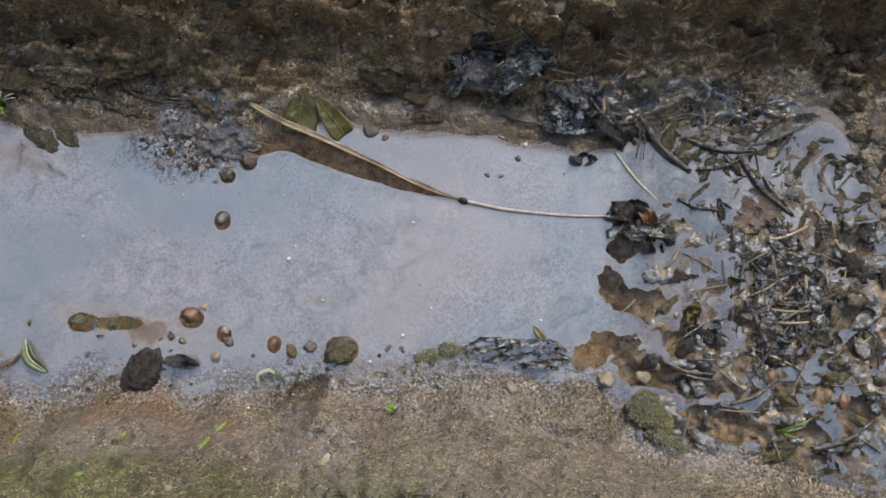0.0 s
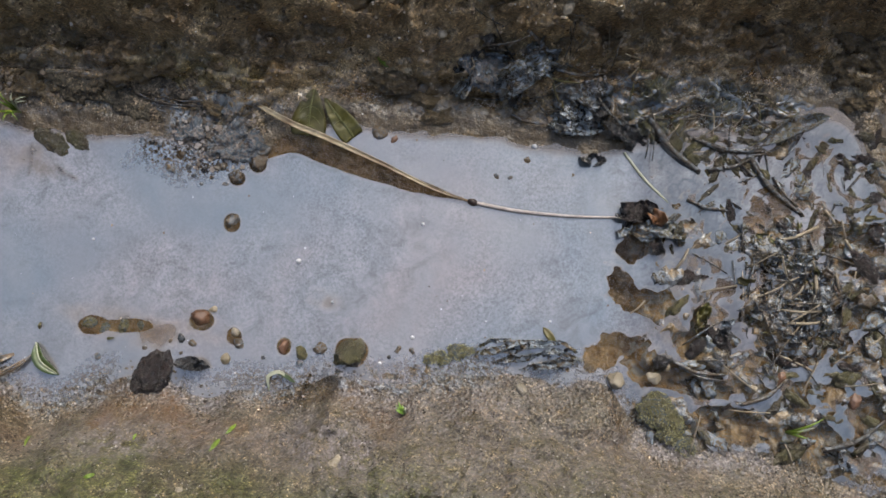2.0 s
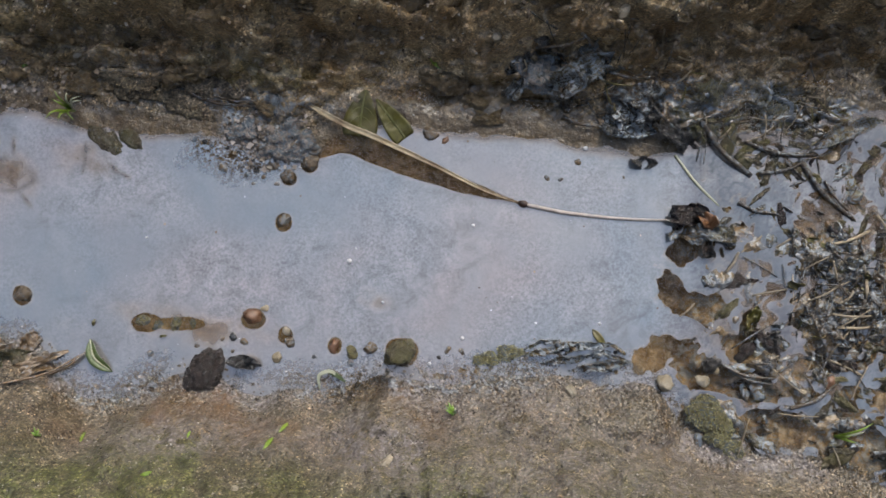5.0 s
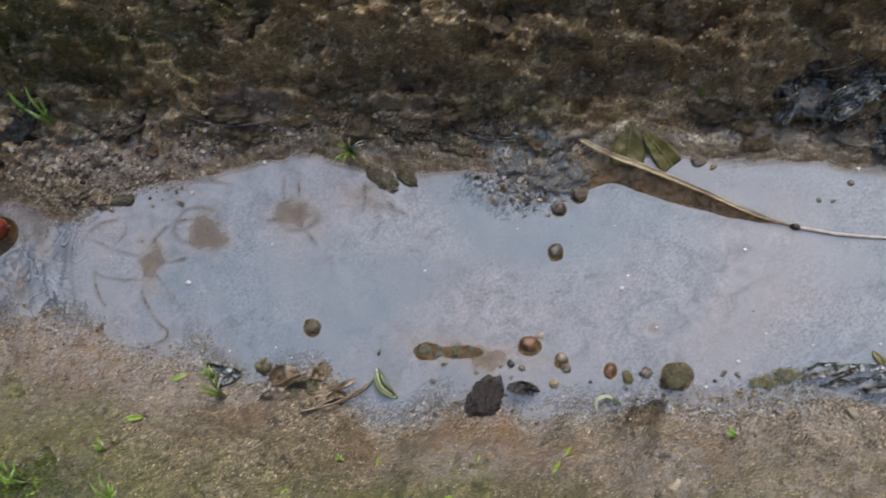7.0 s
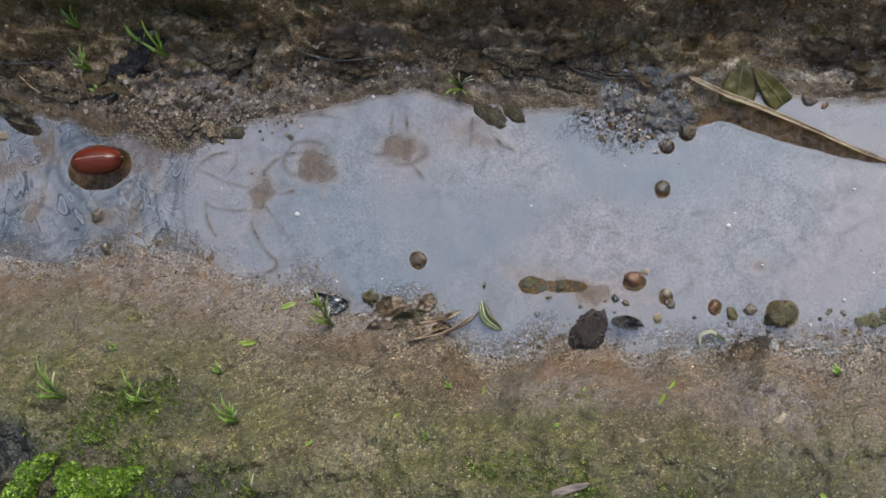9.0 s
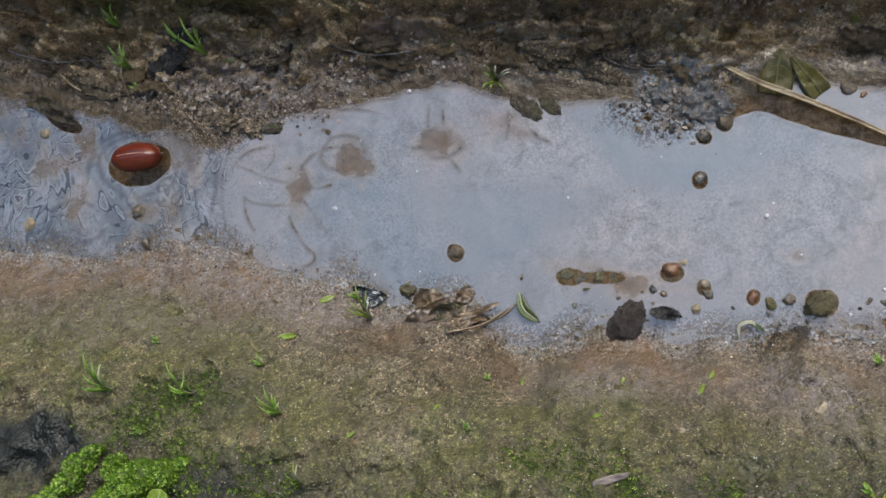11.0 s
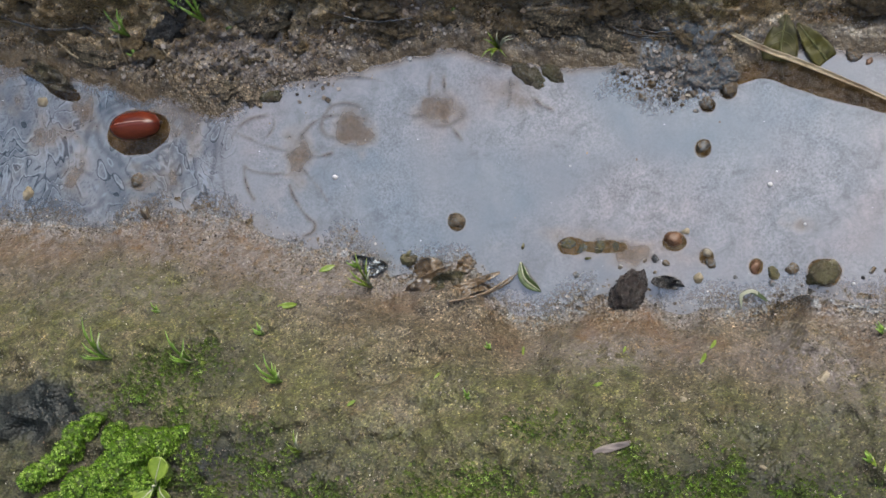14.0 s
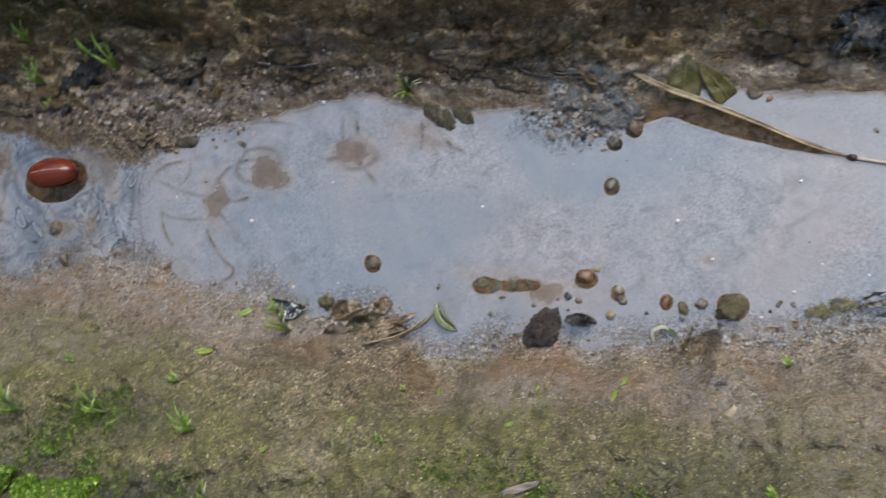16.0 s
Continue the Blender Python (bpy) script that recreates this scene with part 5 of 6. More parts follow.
for k, (x, y, a, s) in enumerate([(16.5, 1.5, 60, 0.8), (17.0, 0.8, -10, 0.9), (17.9, 1.5, 30, 0.8), (17.5, 0.6, -50, 0.7), (16.3, 1.0, 100, 0.6), (18.2, 0.9, -70, 0.7), (17.0, 1.9, 10, 0.7)]):
    c, q = math.cos(radians(a)) * s / 2, math.sin(radians(a)) * s / 2
    one_leaf("rotten_leaf", [(x - c, y - q, 0.0), (x, y, 0.2), (x + c, y + q, 0.0)], 0.42, (BURNT, MUD, BROWN_LEAF)[k % 3], "dark curled leaf in a heap of litter", group="rotten leaves", seed=40 + k, lean=(-35, 25, 10)[k % 3], **dark)
one_leaf("rotten_leaf", [(17.2, 1.7), (17.45, 1.35, 0.5), (17.6, 1.1, 0.4)], 0.55, RUST_LEAF, "small rust-red leaf scrap on dark litter", group="rotten leaves", seed=13, **dark)
one_leaf("rotten_leaf", [(21.0, 4.3, 0.05), (22.1, 5.0, 0.2), (23.4, 5.45, 0.15)], 0.62, BROWN_LEAF, "rolled grey-brown leaf among the litter", group="rotten leaves", seed=14, curl=1.1, wave=0.2, thick=0.06, count=24, across=9)
for k, (pts, w, m) in enumerate([(((-8.55, -5.75), (-7.6, -5.3, 0.2), (-6.7, -4.6, 0.1)), 0.6, TAN_LEAF), (((-8.3, -5.1), (-7.5, -4.6, 0.25), (-6.9, -4.75, 0.1)), 0.65, TAN_LEAF), (((-7.6, -5.5), (-6.8, -5.1, 0.15), (-5.9, -4.9)), 0.6, BANK_MUD),
                                 (((-6.4, -4.9), (-6.1, -4.4, 0.15), (-5.8, -4.2)), 0.6, TAN_LEAF), (((-7.3, -5.75), (-6.1, -5.3, 0.12), (-4.6, -4.6, 0.1)), 0.3, TAN_LEAF), (((-6.2, -5.75), (-5.5, -5.3, 0.1), (-5.1, -5.35)), 0.35, TAN_LEAF)]):
    one_leaf("rotten_leaf", pts, w, m, "curled brown leaf on the near shore", group="rotten leaves", seed=360 + k, curl=0.4, wave=0.2, thick=0.05, count=30, across=15)
stone("pebble", -8.5, -4.45, 0.3, MOSSY_STONE, "greenish pebble in the shallows", angle=20, seed=371, group="pebbles in the water", z=0.0, sink=0.5, rough=0.2)
one_leaf("rotten_leaf", [(-11.0, -4.6), (-10.2, -4.8, 0.15), (-9.3, -4.75)], 0.8, DEAD_LEAF, "flat dark leaf on the near shore", group="rotten leaves", seed=17, **dark)
for k, (ax, ay, bx, by, w, m) in enumerate([(11.3, -3.75, 13.5, -3.35, 0.3, BROWN_LEAF), (11.9, -3.95, 14.0, -3.6, 0.26, MUD), (12.4, -3.45, 14.4, -3.15, 0.3, DEAD_LEAF), (12.0, -3.6, 13.2, -3.15, 0.25, MUD), (13.2, -3.95, 15.0, -3.75, 0.28, BROWN_LEAF),
                                            (12.9, -4.15, 14.6, -4.0, 0.22, MUD), (13.8, -3.4, 15.2, -3.75, 0.16, MUD), (11.3, -3.45, 12.6, -3.1, 0.18, MUD), (14.2, -3.1, 15.0, -3.5, 0.16, MUD), (13.5, -3.65, 14.7, -3.35, 0.24, DEAD_LEAF)]):
    one_leaf("rotten_leaf", [(ax, ay), ((ax + bx) / 2, (ay + by) / 2 + 0.06, 0.14), (bx, by, 0.04)], w, m, "layered grey leaf scraps on the near shore", group="rotten leaves", seed=350 + k, lean=(20, -25, 10)[k % 3], curl=0.6, wave=0.22, thick=0.05, count=22, across=9)
for k, (x, y, sx, a) in enumerate([(-4.35, 2.95, 0.3, -38), (-3.9, 2.8, 0.24, -60), (-3.3, 3.0, 0.26, -30)]):
    stone("mud_lump", x, y, sx, BANK_MUD, "rounded lobe of brown mud in the water's edge", "mud", a, 0.4, 2.0, 0.42, 330 + k, "mud lumps", 4, 0.2, 0, z=0.0, crumb=0.04)
stone("mud_lump", -14.6, 1.75, 0.26, BANK_MUD, "rounded lobe of brown mud in the water's edge", "mud", 5, 0.5, 1.8, 0.4, 334, "mud lumps", 3, 0.3, 0, z=0.0, crumb=0.06)
one_leaf("rotten_leaf", [(19.15, -2.6), (19.2, -2.0, 0.15), (19.35, -1.4, 0.05)], 0.5, OLIVE_LEAF, "dark olive leaf standing in brown water", group="rotten leaves", seed=22, **dark)
one_leaf("rotten_leaf", [(19.7, -2.8), (20.2, -2.4, 0.25), (20.5, -2.5, 0.05)], 0.45, CHARCOAL, "black crumpled leaf in the litter", group="rotten leaves", seed=23, **dark)


def olive_leaf(points, width, label, seed, shape, fold=0.0):
    thing = empty("olive_leaf", label, "leaf", "olive leaves")
    path = [(x, y, seat(x, y) + h) for x, y, h in points]
    blade = part("leaf_blade", *leaf(path, width, -0.1, 0.04, 22, 11, 0.1, seed, shape, 0, fold), OLIVE_LEAF, thing)
    part("midrib", *tube([(x, y, z + 0.03) for x, y, z in path], [(0, 0.025), (1, 0.04)], 6, 14, 0.6), OLIVE_VEIN, thing, "pale midrib")
    for k in range(3):
        t = 0.35 + 0.2 * k
        p = smooth_path(path, 40)[int(40 * t)]
        for side in (-1, 1):
            part("vein", *tube([(p[0], p[1], p[2] + 0.035), (p[0] + side * width * 0.2, p[1] - 0.12, p[2] + 0.05 + 0.1 * fold * width), (p[0] + side * width * 0.33, p[1] - 0.32, p[2] + 0.045 + 0.16 * fold * width)], [(0, 0.018), (1, 0.008)], 5, 8, 0.6), OLIVE_VEIN, blade)
    return thing


WEDGE = ((0, 0.12), (0.2, 0.5), (0.5, 0.85), (0.85, 1.0), (1, 0.9))
olive_leaf([(5.05, 5.3, 0.05), (4.95, 4.5, 0.12), (4.9, 3.65, 0.0)], 1.25, "olive green leaf slumped on the bank into the water", 3, WEDGE, 0.08)
olive_leaf([(5.45, 5.0, 0.05), (5.95, 4.4, 0.12), (6.55, 3.7, 0.0)], 0.85, "folded olive green leaf at the water's edge", 4, WEDGE, 0.35)

# fresh scraps of green
for k, (x, y, a, s, m, lab) in enumerate([
        (2.85, -7.15, 58, 0.5, LIME_LEAF, "lime-green seedling leaflet on sand"), (3.2, -6.7, 52, 0.45, LIME_LEAF, "lime-green seedling leaflet on sand"),
        (-9.0, -9.3, 40, 0.45, LIME_LEAF, "lime-green leaf scrap on mossy soil"), (-0.7, -8.15, 20, 0.45, LIME_LEAF, "small green leaf scrap on sand"),
        (8.0, -9.5, 120, 0.55, LIME_LEAF, "lime-green leaf scrap on mossy soil"), (8.35, -9.65, 60, 0.4, LIME_LEAF, "lime-green leaf scrap on mossy soil"),
        (-3.6, -7.5, 100, 0.35, LIME_LEAF, "small green leaf scrap on sand"), (-12.6, -6.4, 8, 0.8, LIME_LEAF, "thin green leaf on sand"), (-11.7, -5.0, 25, 0.8, LIME_LEAF, "thin yellow-green leaf at the shore"),
        (0.1, -7.1, 75, 0.3, LIME_LEAF, "tiny green leaf scrap on sand"), (-16.4, 4.4, 20, 0.4, GREEN_LEAF, "tiny green leaf on the bank"), (-8.5, -4.25, 70, 0.5, OLIVE_LEAF, "green leaf scrap in the water's edge"),
        (-4.0, -3.65, 80, 0.35, OLIVE_LEAF, "green leaf scrap in the film"), (-1.5, -3.95, 10, 0.35, OLIVE_LEAF, "green leaf scrap in the film"), (-7.2, 5.3, 30, 0.3, GREEN_LEAF, "tiny green leaf on the bank"),
        (7.5, 6.35, -35, 0.75, LIME_LEAF, "thin curved green sprig on the bank"), (-6.3, -8.3, 50, 0.3, LIME_LEAF, "tiny green leaf scrap on sand"), (13.9, -2.9, -50, 0.9, OLIVE_LEAF, "thin green blade at the shore")]):
    s = s * 0.8
    c, q = math.cos(radians(a)) * s / 2, math.sin(radians(a)) * s / 2
    one_leaf("leaf_scrap", [(x - c, y - q), (x, y, 0.1), (x + c, y + q, 0.04)], s * 0.36, m, lab, "leaf", "green leaf scraps", curl=0.35, count=9, seed=k, thick=0.03)
pointed = one_leaf("green_leaf", [(-4.05, -4.25, 0.1), (-3.85, -4.85, 0.15), (-3.2, -5.35)], 0.42, DEEP_LEAF, "green pointed leaf with a pale midrib at the shore", curl=0.4, fold=0.3, count=16, seed=4)
part("midrib", *tube([(-4.05, -4.25, seat(-4.05, -4.25) + 0.16), (-3.85, -4.85, seat(-3.85, -4.85) + 0.21), (-3.25, -5.3, seat(-3.2, -5.35) + 0.07)], [(0, 0.03), (0.5, 0.03), (1, 0.012)], 6, 14, 0.6), PALE_STEM, pointed, "pale midrib")
one_leaf("green_leaf", [(4.2, -5.45), (4.15, -4.95, 0.15), (4.5, -4.75, 0.2), (5.0, -5.05, 0.05)], 0.13, PALE_STEM, "pale green leaf curled in a hook at the shore", curl=0.3, count=20, seed=5)
one_leaf("green_leaf", [(4.4, -4.8, 0.1), (4.7, -4.85, 0.15), (5.1, -5.1, 0.05)], 0.15, DEEP_LEAF, "short green leaf within a pale hooked one", curl=0.3, count=12, seed=6)


def grass_tuft(x, y, blades, label, material=GRASS, spread_cm=1.0, seed=1, pale=0, lean=(-0.35, 0.6)):
    """A young tuft: slim blades that rise from one foot and lean over."""
    rnd = random.Random(seed)
    thing = empty("grass_tuft", label, "grass", "grass shoots")
    z = seat(x, y) - 0.05
    for k in range(blades + 2):
        a = 2 * math.pi * k / (blades + 2) + rnd.uniform(-0.5, 0.5)
        s = spread_cm * rnd.uniform(0.6, 1.15)
        c, q = 0.45 * math.cos(a) + lean[0], 0.45 * math.sin(a) + lean[1]
        path = [(x, y, z), (x + c * s * 0.25, y + q * s * 0.25, z + s * 0.5), (x + c * s * 0.65, y + q * s * 0.65, z + s * 0.85), (x + c * s, y + q * s, z + s * 0.8)]
        part("blade", *leaf(path, 0.075 + 0.035 * rnd.random(), 0.2, 0.02, 12, 3, 0, k, ((0, 0.6), (0.4, 1.0), (0.8, 0.6), (1, 0.05)), 0, 0.4), PALE_STEM if k < pale else material, thing)
    return thing


BANK_TUFT = "young green grass tuft on the bank"
grass_tuft(-5.35, 3.85, 7, "small green grass tuft at the water's edge", LIME_LEAF, spread_cm=1.5, seed=2, pale=3, lean=(0.0, 0.0))
grass_tuft(-17.3, 4.6, 6, BANK_TUFT, spread_cm=1.2, seed=3)
grass_tuft(-18.2, 4.9, 4, BANK_TUFT, spread_cm=1.1, seed=4)
grass_tuft(-20.8, 4.0, 6, BANK_TUFT, spread_cm=1.0, seed=5)
grass_tuft(-21.0, 5.6, 4, BANK_TUFT, spread_cm=0.9, seed=15)
SHOOT = "small green grass shoot on the near bank"
for k, (x, y, n, s) in enumerate([(-18.0, -8.5, 8, 1.4), (-15.1, -8.45, 5, 1.4), (-11.7, -8.85, 7, 0.9), (-10.2, -10.8, 2, 0.9), (-13.0, -7.4, 4, 0.45), (-9.75, -5.6, 4, 1.2),
                                  (-10.4, -4.9, 3, 0.7), (9.0, -5.9, 6, 0.4), (-4.7, -7.4, 4, 0.4), (-5.0, -8.9, 4, 0.35), (8.0, -9.6, 3, 0.4), (-17.2, -6.9, 3, 0.4), (-20.4, 3.1, 3, 0.5)]):
    grass_tuft(x, y, n, SHOOT, LIME_LEAF if k in (3, 5) else GRASS, s, 20 + k, 1)

grass_tuft(22.35, -5.75, 2, "flattened pale green grass shoot in wet litter", LIME_LEAF, 0.8, 70, 1, (1.0, 0.25))


def seedling(x, y):
    thing = empty("seedling", "young seedling with rounded bright green leaves in moss", "plant")
    z = seat(x, y)
    part("stem", *tube([(x, y, z - 0.1), (x + 0.02, y + 0.05, z + 0.6), (x, y + 0.1, z + 1.0)], [(0, 0.06), (1, 0.04)], 6, 10), PALE_STEM, thing)
    for k, (a, s, h) in enumerate([(75, 1.15, 1.0), (185, 1.0, 0.85), (225, 0.75, 0.95), (-35, 0.7, 0.8)]):
        c, q = math.cos(radians(a)), math.sin(radians(a))
        path = [(x, y + 0.08, z + h - 0.25), (x + c * s * 0.35, y + q * s * 0.35, z + h), (x + c * s, y + q * s, z + h + 0.08)]
        one = part("leaf", *leaf(path, s * 0.62, 0.22, 0.035, 14, 7, 0.03, k, ((0, 0.1), (0.3, 0.35), (0.6, 0.95), (0.8, 1.0), (0.95, 0.65), (1, 0.2))), LIME_LEAF, thing)
        part("midrib", *tube([(px, py, pz + 0.012) for px, py, pz in path], [(0, 0.03), (0.6, 0.018), (1, 0.006)], 6, 12, 0.6), PALE_STEM, one, "pale midrib")
    return thing


seedling(-14.85, -12.25)

# ---- litter in the choked end of the rut ----
PALE_STRAW = "pale broken straw lying in wet litter"
for k, (ax, ay, bx, by, r, h) in enumerate([
        (18.2, -0.3, 18.65, 0.5, 0.09, 0.25), (18.7, 0.45, 19.5, 1.2, 0.08, 0.25), (19.7, 0.6, 20.8, 1.4, 0.07, 0.15), (21.7, 0.9, 23.2, 1.55, 0.1, 0.25),
        (21.1, -1.1, 22.3, -0.35, 0.07, 0.25), (23.1, -0.2, 23.15, -0.95, 0.11, 0.35), (22.0, -1.95, 23.9, -1.7, 0.08, 0.3), (21.9, -1.5, 23.3, -1.45, 0.09, 0.25),
        (24.0, 1.9, 24.2, 1.1, 0.06, 0.3), (24.15, 1.15, 24.5, 0.65, 0.08, 0.3), (24.5, 0.65, 24.9, 0.85, 0.06, 0.3), (23.85, -0.05, 24.05, -0.8, 0.09, 0.35),
        (22.3, -1.1, 22.75, -0.5, 0.08, 0.25)] + [(21.6, -0.7, 22.5, -0.3, 0.05, 0.2), (16.2, 3.75, 17.85, 2.05, 0.085, 0.25), (17.9, 3.95, 19.3, 4.0, 0.04, 0.15), (16.7, -1.95, 17.2, -1.45, 0.05, 0.1),
        (25.0, -2.6, 25.6, -2.2, 0.07, 0.25), (22.9, 0.3, 23.05, -0.1, 0.05, 0.3), (-24.1, 3.7, -22.6, 2.8, 0.07, 0.08), (-20.9, 5.0, -20.9, 2.8, 0.05, 0.1), (-19.4, 3.8, -18.6, 2.9, 0.04, 0.08)]):
    za, zb = seat(ax, ay) + h * 0.2, seat(bx, by) + h * 0.2
    mid = ((ax + bx) / 2 + 0.04 * (by - ay), (ay + by) / 2 - 0.04 * (bx - ax), max(za, zb) + 0.05)
    tagged(part("straw", *tube([(ax, ay, za), mid, (bx, by, zb)], [(0, r * 0.55), (0.5, r * 0.6), (1, r * 0.48)], 7, 12, 0.75, 0.12, k), PALE_STEM if k == 14 else STRAW), PALE_STRAW if k < 19 else "thin dry straw on the bank", "straw", "broken straws")

DARK_TWIG = "dark wet twig in the litter"
for k, (ax, ay, bx, by, r) in enumerate([
        (23.05, -0.9, 22.9, -2.5, 0.09), (15.3, 6.4, 15.8, 4.9, 0.07), (17.0, 5.0, 18.9, 3.2, 0.13), (18.6, 4.4, 21.2, 4.1, 0.1), (19.2, 3.3, 21.0, 4.0, 0.08), (20.6, 3.9, 22.6, 1.9, 0.11),
        (18.3, -3.55, 20.1, -3.9, 0.07), (18.5, -3.7, 20.1, -4.1, 0.05), (20.7, -4.9, 22.3, -3.9, 0.08), (23.6, -6.3, 25.8, -5.1, 0.1), (18.5, 2.2, 20.0, 1.9, 0.07), (21.5, 3.2, 22.4, 2.2, 0.06),
        (-12.0, 5.0, -8.6, 4.9, 0.05), (-5.4, -5.6, -4.0, -4.5, 0.06), (-6.6, -5.9, -4.3, -4.8, 0.05), (-22.8, 4.4, -21.0, 3.9, 0.07), (-26.5, 4.6, -22.0, 4.4, 0.06), (12.4, 7.4, 14.6, 6.4, 0.06), (13.5, 6.3, 15.3, 6.45, 0.07), (12.1, 4.85, 13.5, 4.55, 0.07), (10.9, 6.9, 12.6, 7.3, 0.05), (14.9, 5.9, 16.1, 4.6, 0.06), (-1.7, 4.95, 1.7, 4.45, 0.06), (-0.4, 4.75, 1.2, 4.6, 0.05)]):
    za, zb = seat(ax, ay) + 0.12, seat(bx, by) + 0.12
    mid = ((ax + bx) / 2 + 0.08 * (by - ay), (ay + by) / 2 - 0.08 * (bx - ax), (za + zb) / 2 + 0.1)
    tagged(part("twig", *tube([(ax, ay, za), mid, (bx, by, zb)], [(0, r), (0.5, r * 0.9), (1, r * 0.6)], 8, 16, 0.9, 0.25, k), TAN_LEAF if -8 < ax < -4 else TWIG), DARK_TWIG if ax > 15 else "thin dark rootlet on the bank", "twig", "dark twigs")

rnd = random.Random(5)
shreds = []
STRIP = ((0, 0.5), (0.1, 0.9), (0.5, 1.0), (0.9, 0.8), (1, 0.4))
for k in range(430):
    x, y = (rnd.gauss(22.3, 1.3), rnd.gauss(-0.7, 1.2)) if k % 5 else (rnd.uniform(18.6, 26.6), rnd.uniform(-6.8, 4.6))
    if (x < 19.8 and -0.8 < y < 2.6) or (x > 23.8 and -0.3 < y < 1.4) or not -6.9 < y < 5 or not 18.4 < x < 27:
        continue
    slim = k % 2
    a, s = rnd.uniform(0, 360), rnd.uniform(0.3, 1.0) if slim else rnd.uniform(0.25, 0.65)
    c, q = math.cos(radians(a)) * s / 2, math.sin(radians(a)) * s / 2
    bow = rnd.uniform(-0.2, 0.2)
    path = [(px, py, seat(px, py) - 0.1 + h) for px, py, h in [(x - c, y - q, rnd.uniform(-0.08, 0.06)), (x - bow * q, y + bow * c, rnd.uniform(-0.02, 0.14)), (x + c, y + q, rnd.uniform(-0.1, 0.08))]]
    form = leaf(path, rnd.uniform(0.07, 0.16) if slim else rnd.uniform(0.16, 0.36), curl=rnd.uniform(0.1, 1.0), wave=0.08 if slim else 0.3, thick=0.035, count=14, across=5 if slim else 9, seed=k, lean=rnd.uniform(-45, 45), **(dict(shape=STRIP) if slim else {}))
    look_of = (DEAD_LEAF, TWIG, MUD, BROWN_LEAF, MUD, DEAD_LEAF, MUD, TWIG, OLIVE_LEAF, BROWN_LEAF)[rnd.randrange(10)]
    if k < 350:
        tagged(part("litter_leaf", *form, look_of), "narrow strip of rotten plant matter in wet mud" if slim else "scrap of rotten leaf in wet mud", "leaf litter", "litter scraps")
    else:
        shreds += [(form[0], np.array([f if len(f) == 4 else f + f[-1:] for f in form[1]]))]
start = np.cumsum([0] + [len(v) for v, f in shreds])
tagged(part("litter_mush", np.concatenate([v for v, f in shreds]), np.concatenate([f + o for (v, f), o in zip(shreds, start)]), BROWN_LEAF), "mush of soaked brown leaf shreds in wet mud", "leaf litter", kind="stuff")
for k in range(90):
    x, y = (rnd.gauss(22.6, 1.4), rnd.gauss(-0.7, 1.4)) if k % 4 else (rnd.uniform(19.0, 26.5), rnd.uniform(-6.6, 4.2))
    a, s, r = rnd.uniform(0, math.pi), rnd.uniform(0.4, 1.5), rnd.uniform(0.018, 0.042)
    c, q = math.cos(a) * s / 2, math.sin(a) * s / 2
    za, zb = seat(x - c, y - q) + rnd.uniform(0.02, 0.2), seat(x + c, y + q) + rnd.uniform(0.02, 0.2)
    bend = rnd.uniform(-0.06, 0.06)
    tagged(part("stem", *tube([(x - c, y - q, za), (x + bend * q, y - bend * c, (za + zb) / 2 + 0.04), (x + c, y + q, zb)], r, 6, 8, 0.8, 0.2, k), STRAW if k % 5 == 0 else TWIG), "short broken plant stem in wet mud", "stem", "broken stems")
for k in range(110):
    x, y = (rnd.uniform(16.5, 22.5), rnd.gauss(5.2, 0.7)) if k % 2 else (rnd.uniform(10.5, 16.5), rnd.gauss(6.3, 0.8))
    a, s, r = rnd.gauss(0.3, 0.9), rnd.uniform(0.4, 1.3), rnd.uniform(0.012, 0.035)
    c, q = math.cos(a) * s / 2, math.sin(a) * s / 2
    za, zb = seat(x - c, y - q) + rnd.uniform(0.1, 0.35), seat(x + c, y + q) + rnd.uniform(0.1, 0.35)
    tagged(part("rootlet", *tube([(x - c, y - q, za), (x + 0.1 * q, y - 0.1 * c, (za + zb) / 2 + 0.03), (x + c, y + q, zb)], r, 5, 8, 0.8, 0.25, k), (TWIG, BROWN_LEAF, TWIG, OLIVE_LEAF, STRAW)[k % 5]), "thin wet rootlet matted on the far bank", "root", "matted rootlets")
for k in range(120):
    x, y = rnd.uniform(17.6, 26.5), rnd.uniform(-6.6, 4.6)
    if max(blot(x, y, *one, 0.3, 3) for one in FILM_LOBES) > 0.6 and k % 4:
        continue
    stone("mud_lump", x, y, rnd.uniform(0.12, 0.32), (MUD, MUD, MOSSY_STONE, MUD, BURNT)[k % 5], "wet lump of mud in the litter", "mud", rnd.uniform(0, 180), 0.45, rnd.uniform(1.1, 2.6), 0.45, 200 + k, "mud lumps", 3, 0.5, z=0.03)

for k in range(95):
    x, y = (rnd.uniform(19.0, 26.6), rnd.uniform(1.2, 5.0)) if k % 3 else (rnd.uniform(17.8, 26.4), rnd.uniform(-6.4, -2.4))
    stone("mud_lump", x, y, rnd.uniform(0.08, 0.17), (BANK_MUD, BANK_MUD, MOSSY_STONE, BURNT)[k % 4], "slim dark lump of mud lying in the film", "mud", rnd.gauss(-10, 45), 0.7, rnd.uniform(1.4, 3.8), 0.35, 700 + k, "mud lumps", 3, 0.45, 0, z=0.04, crumb=0.05)

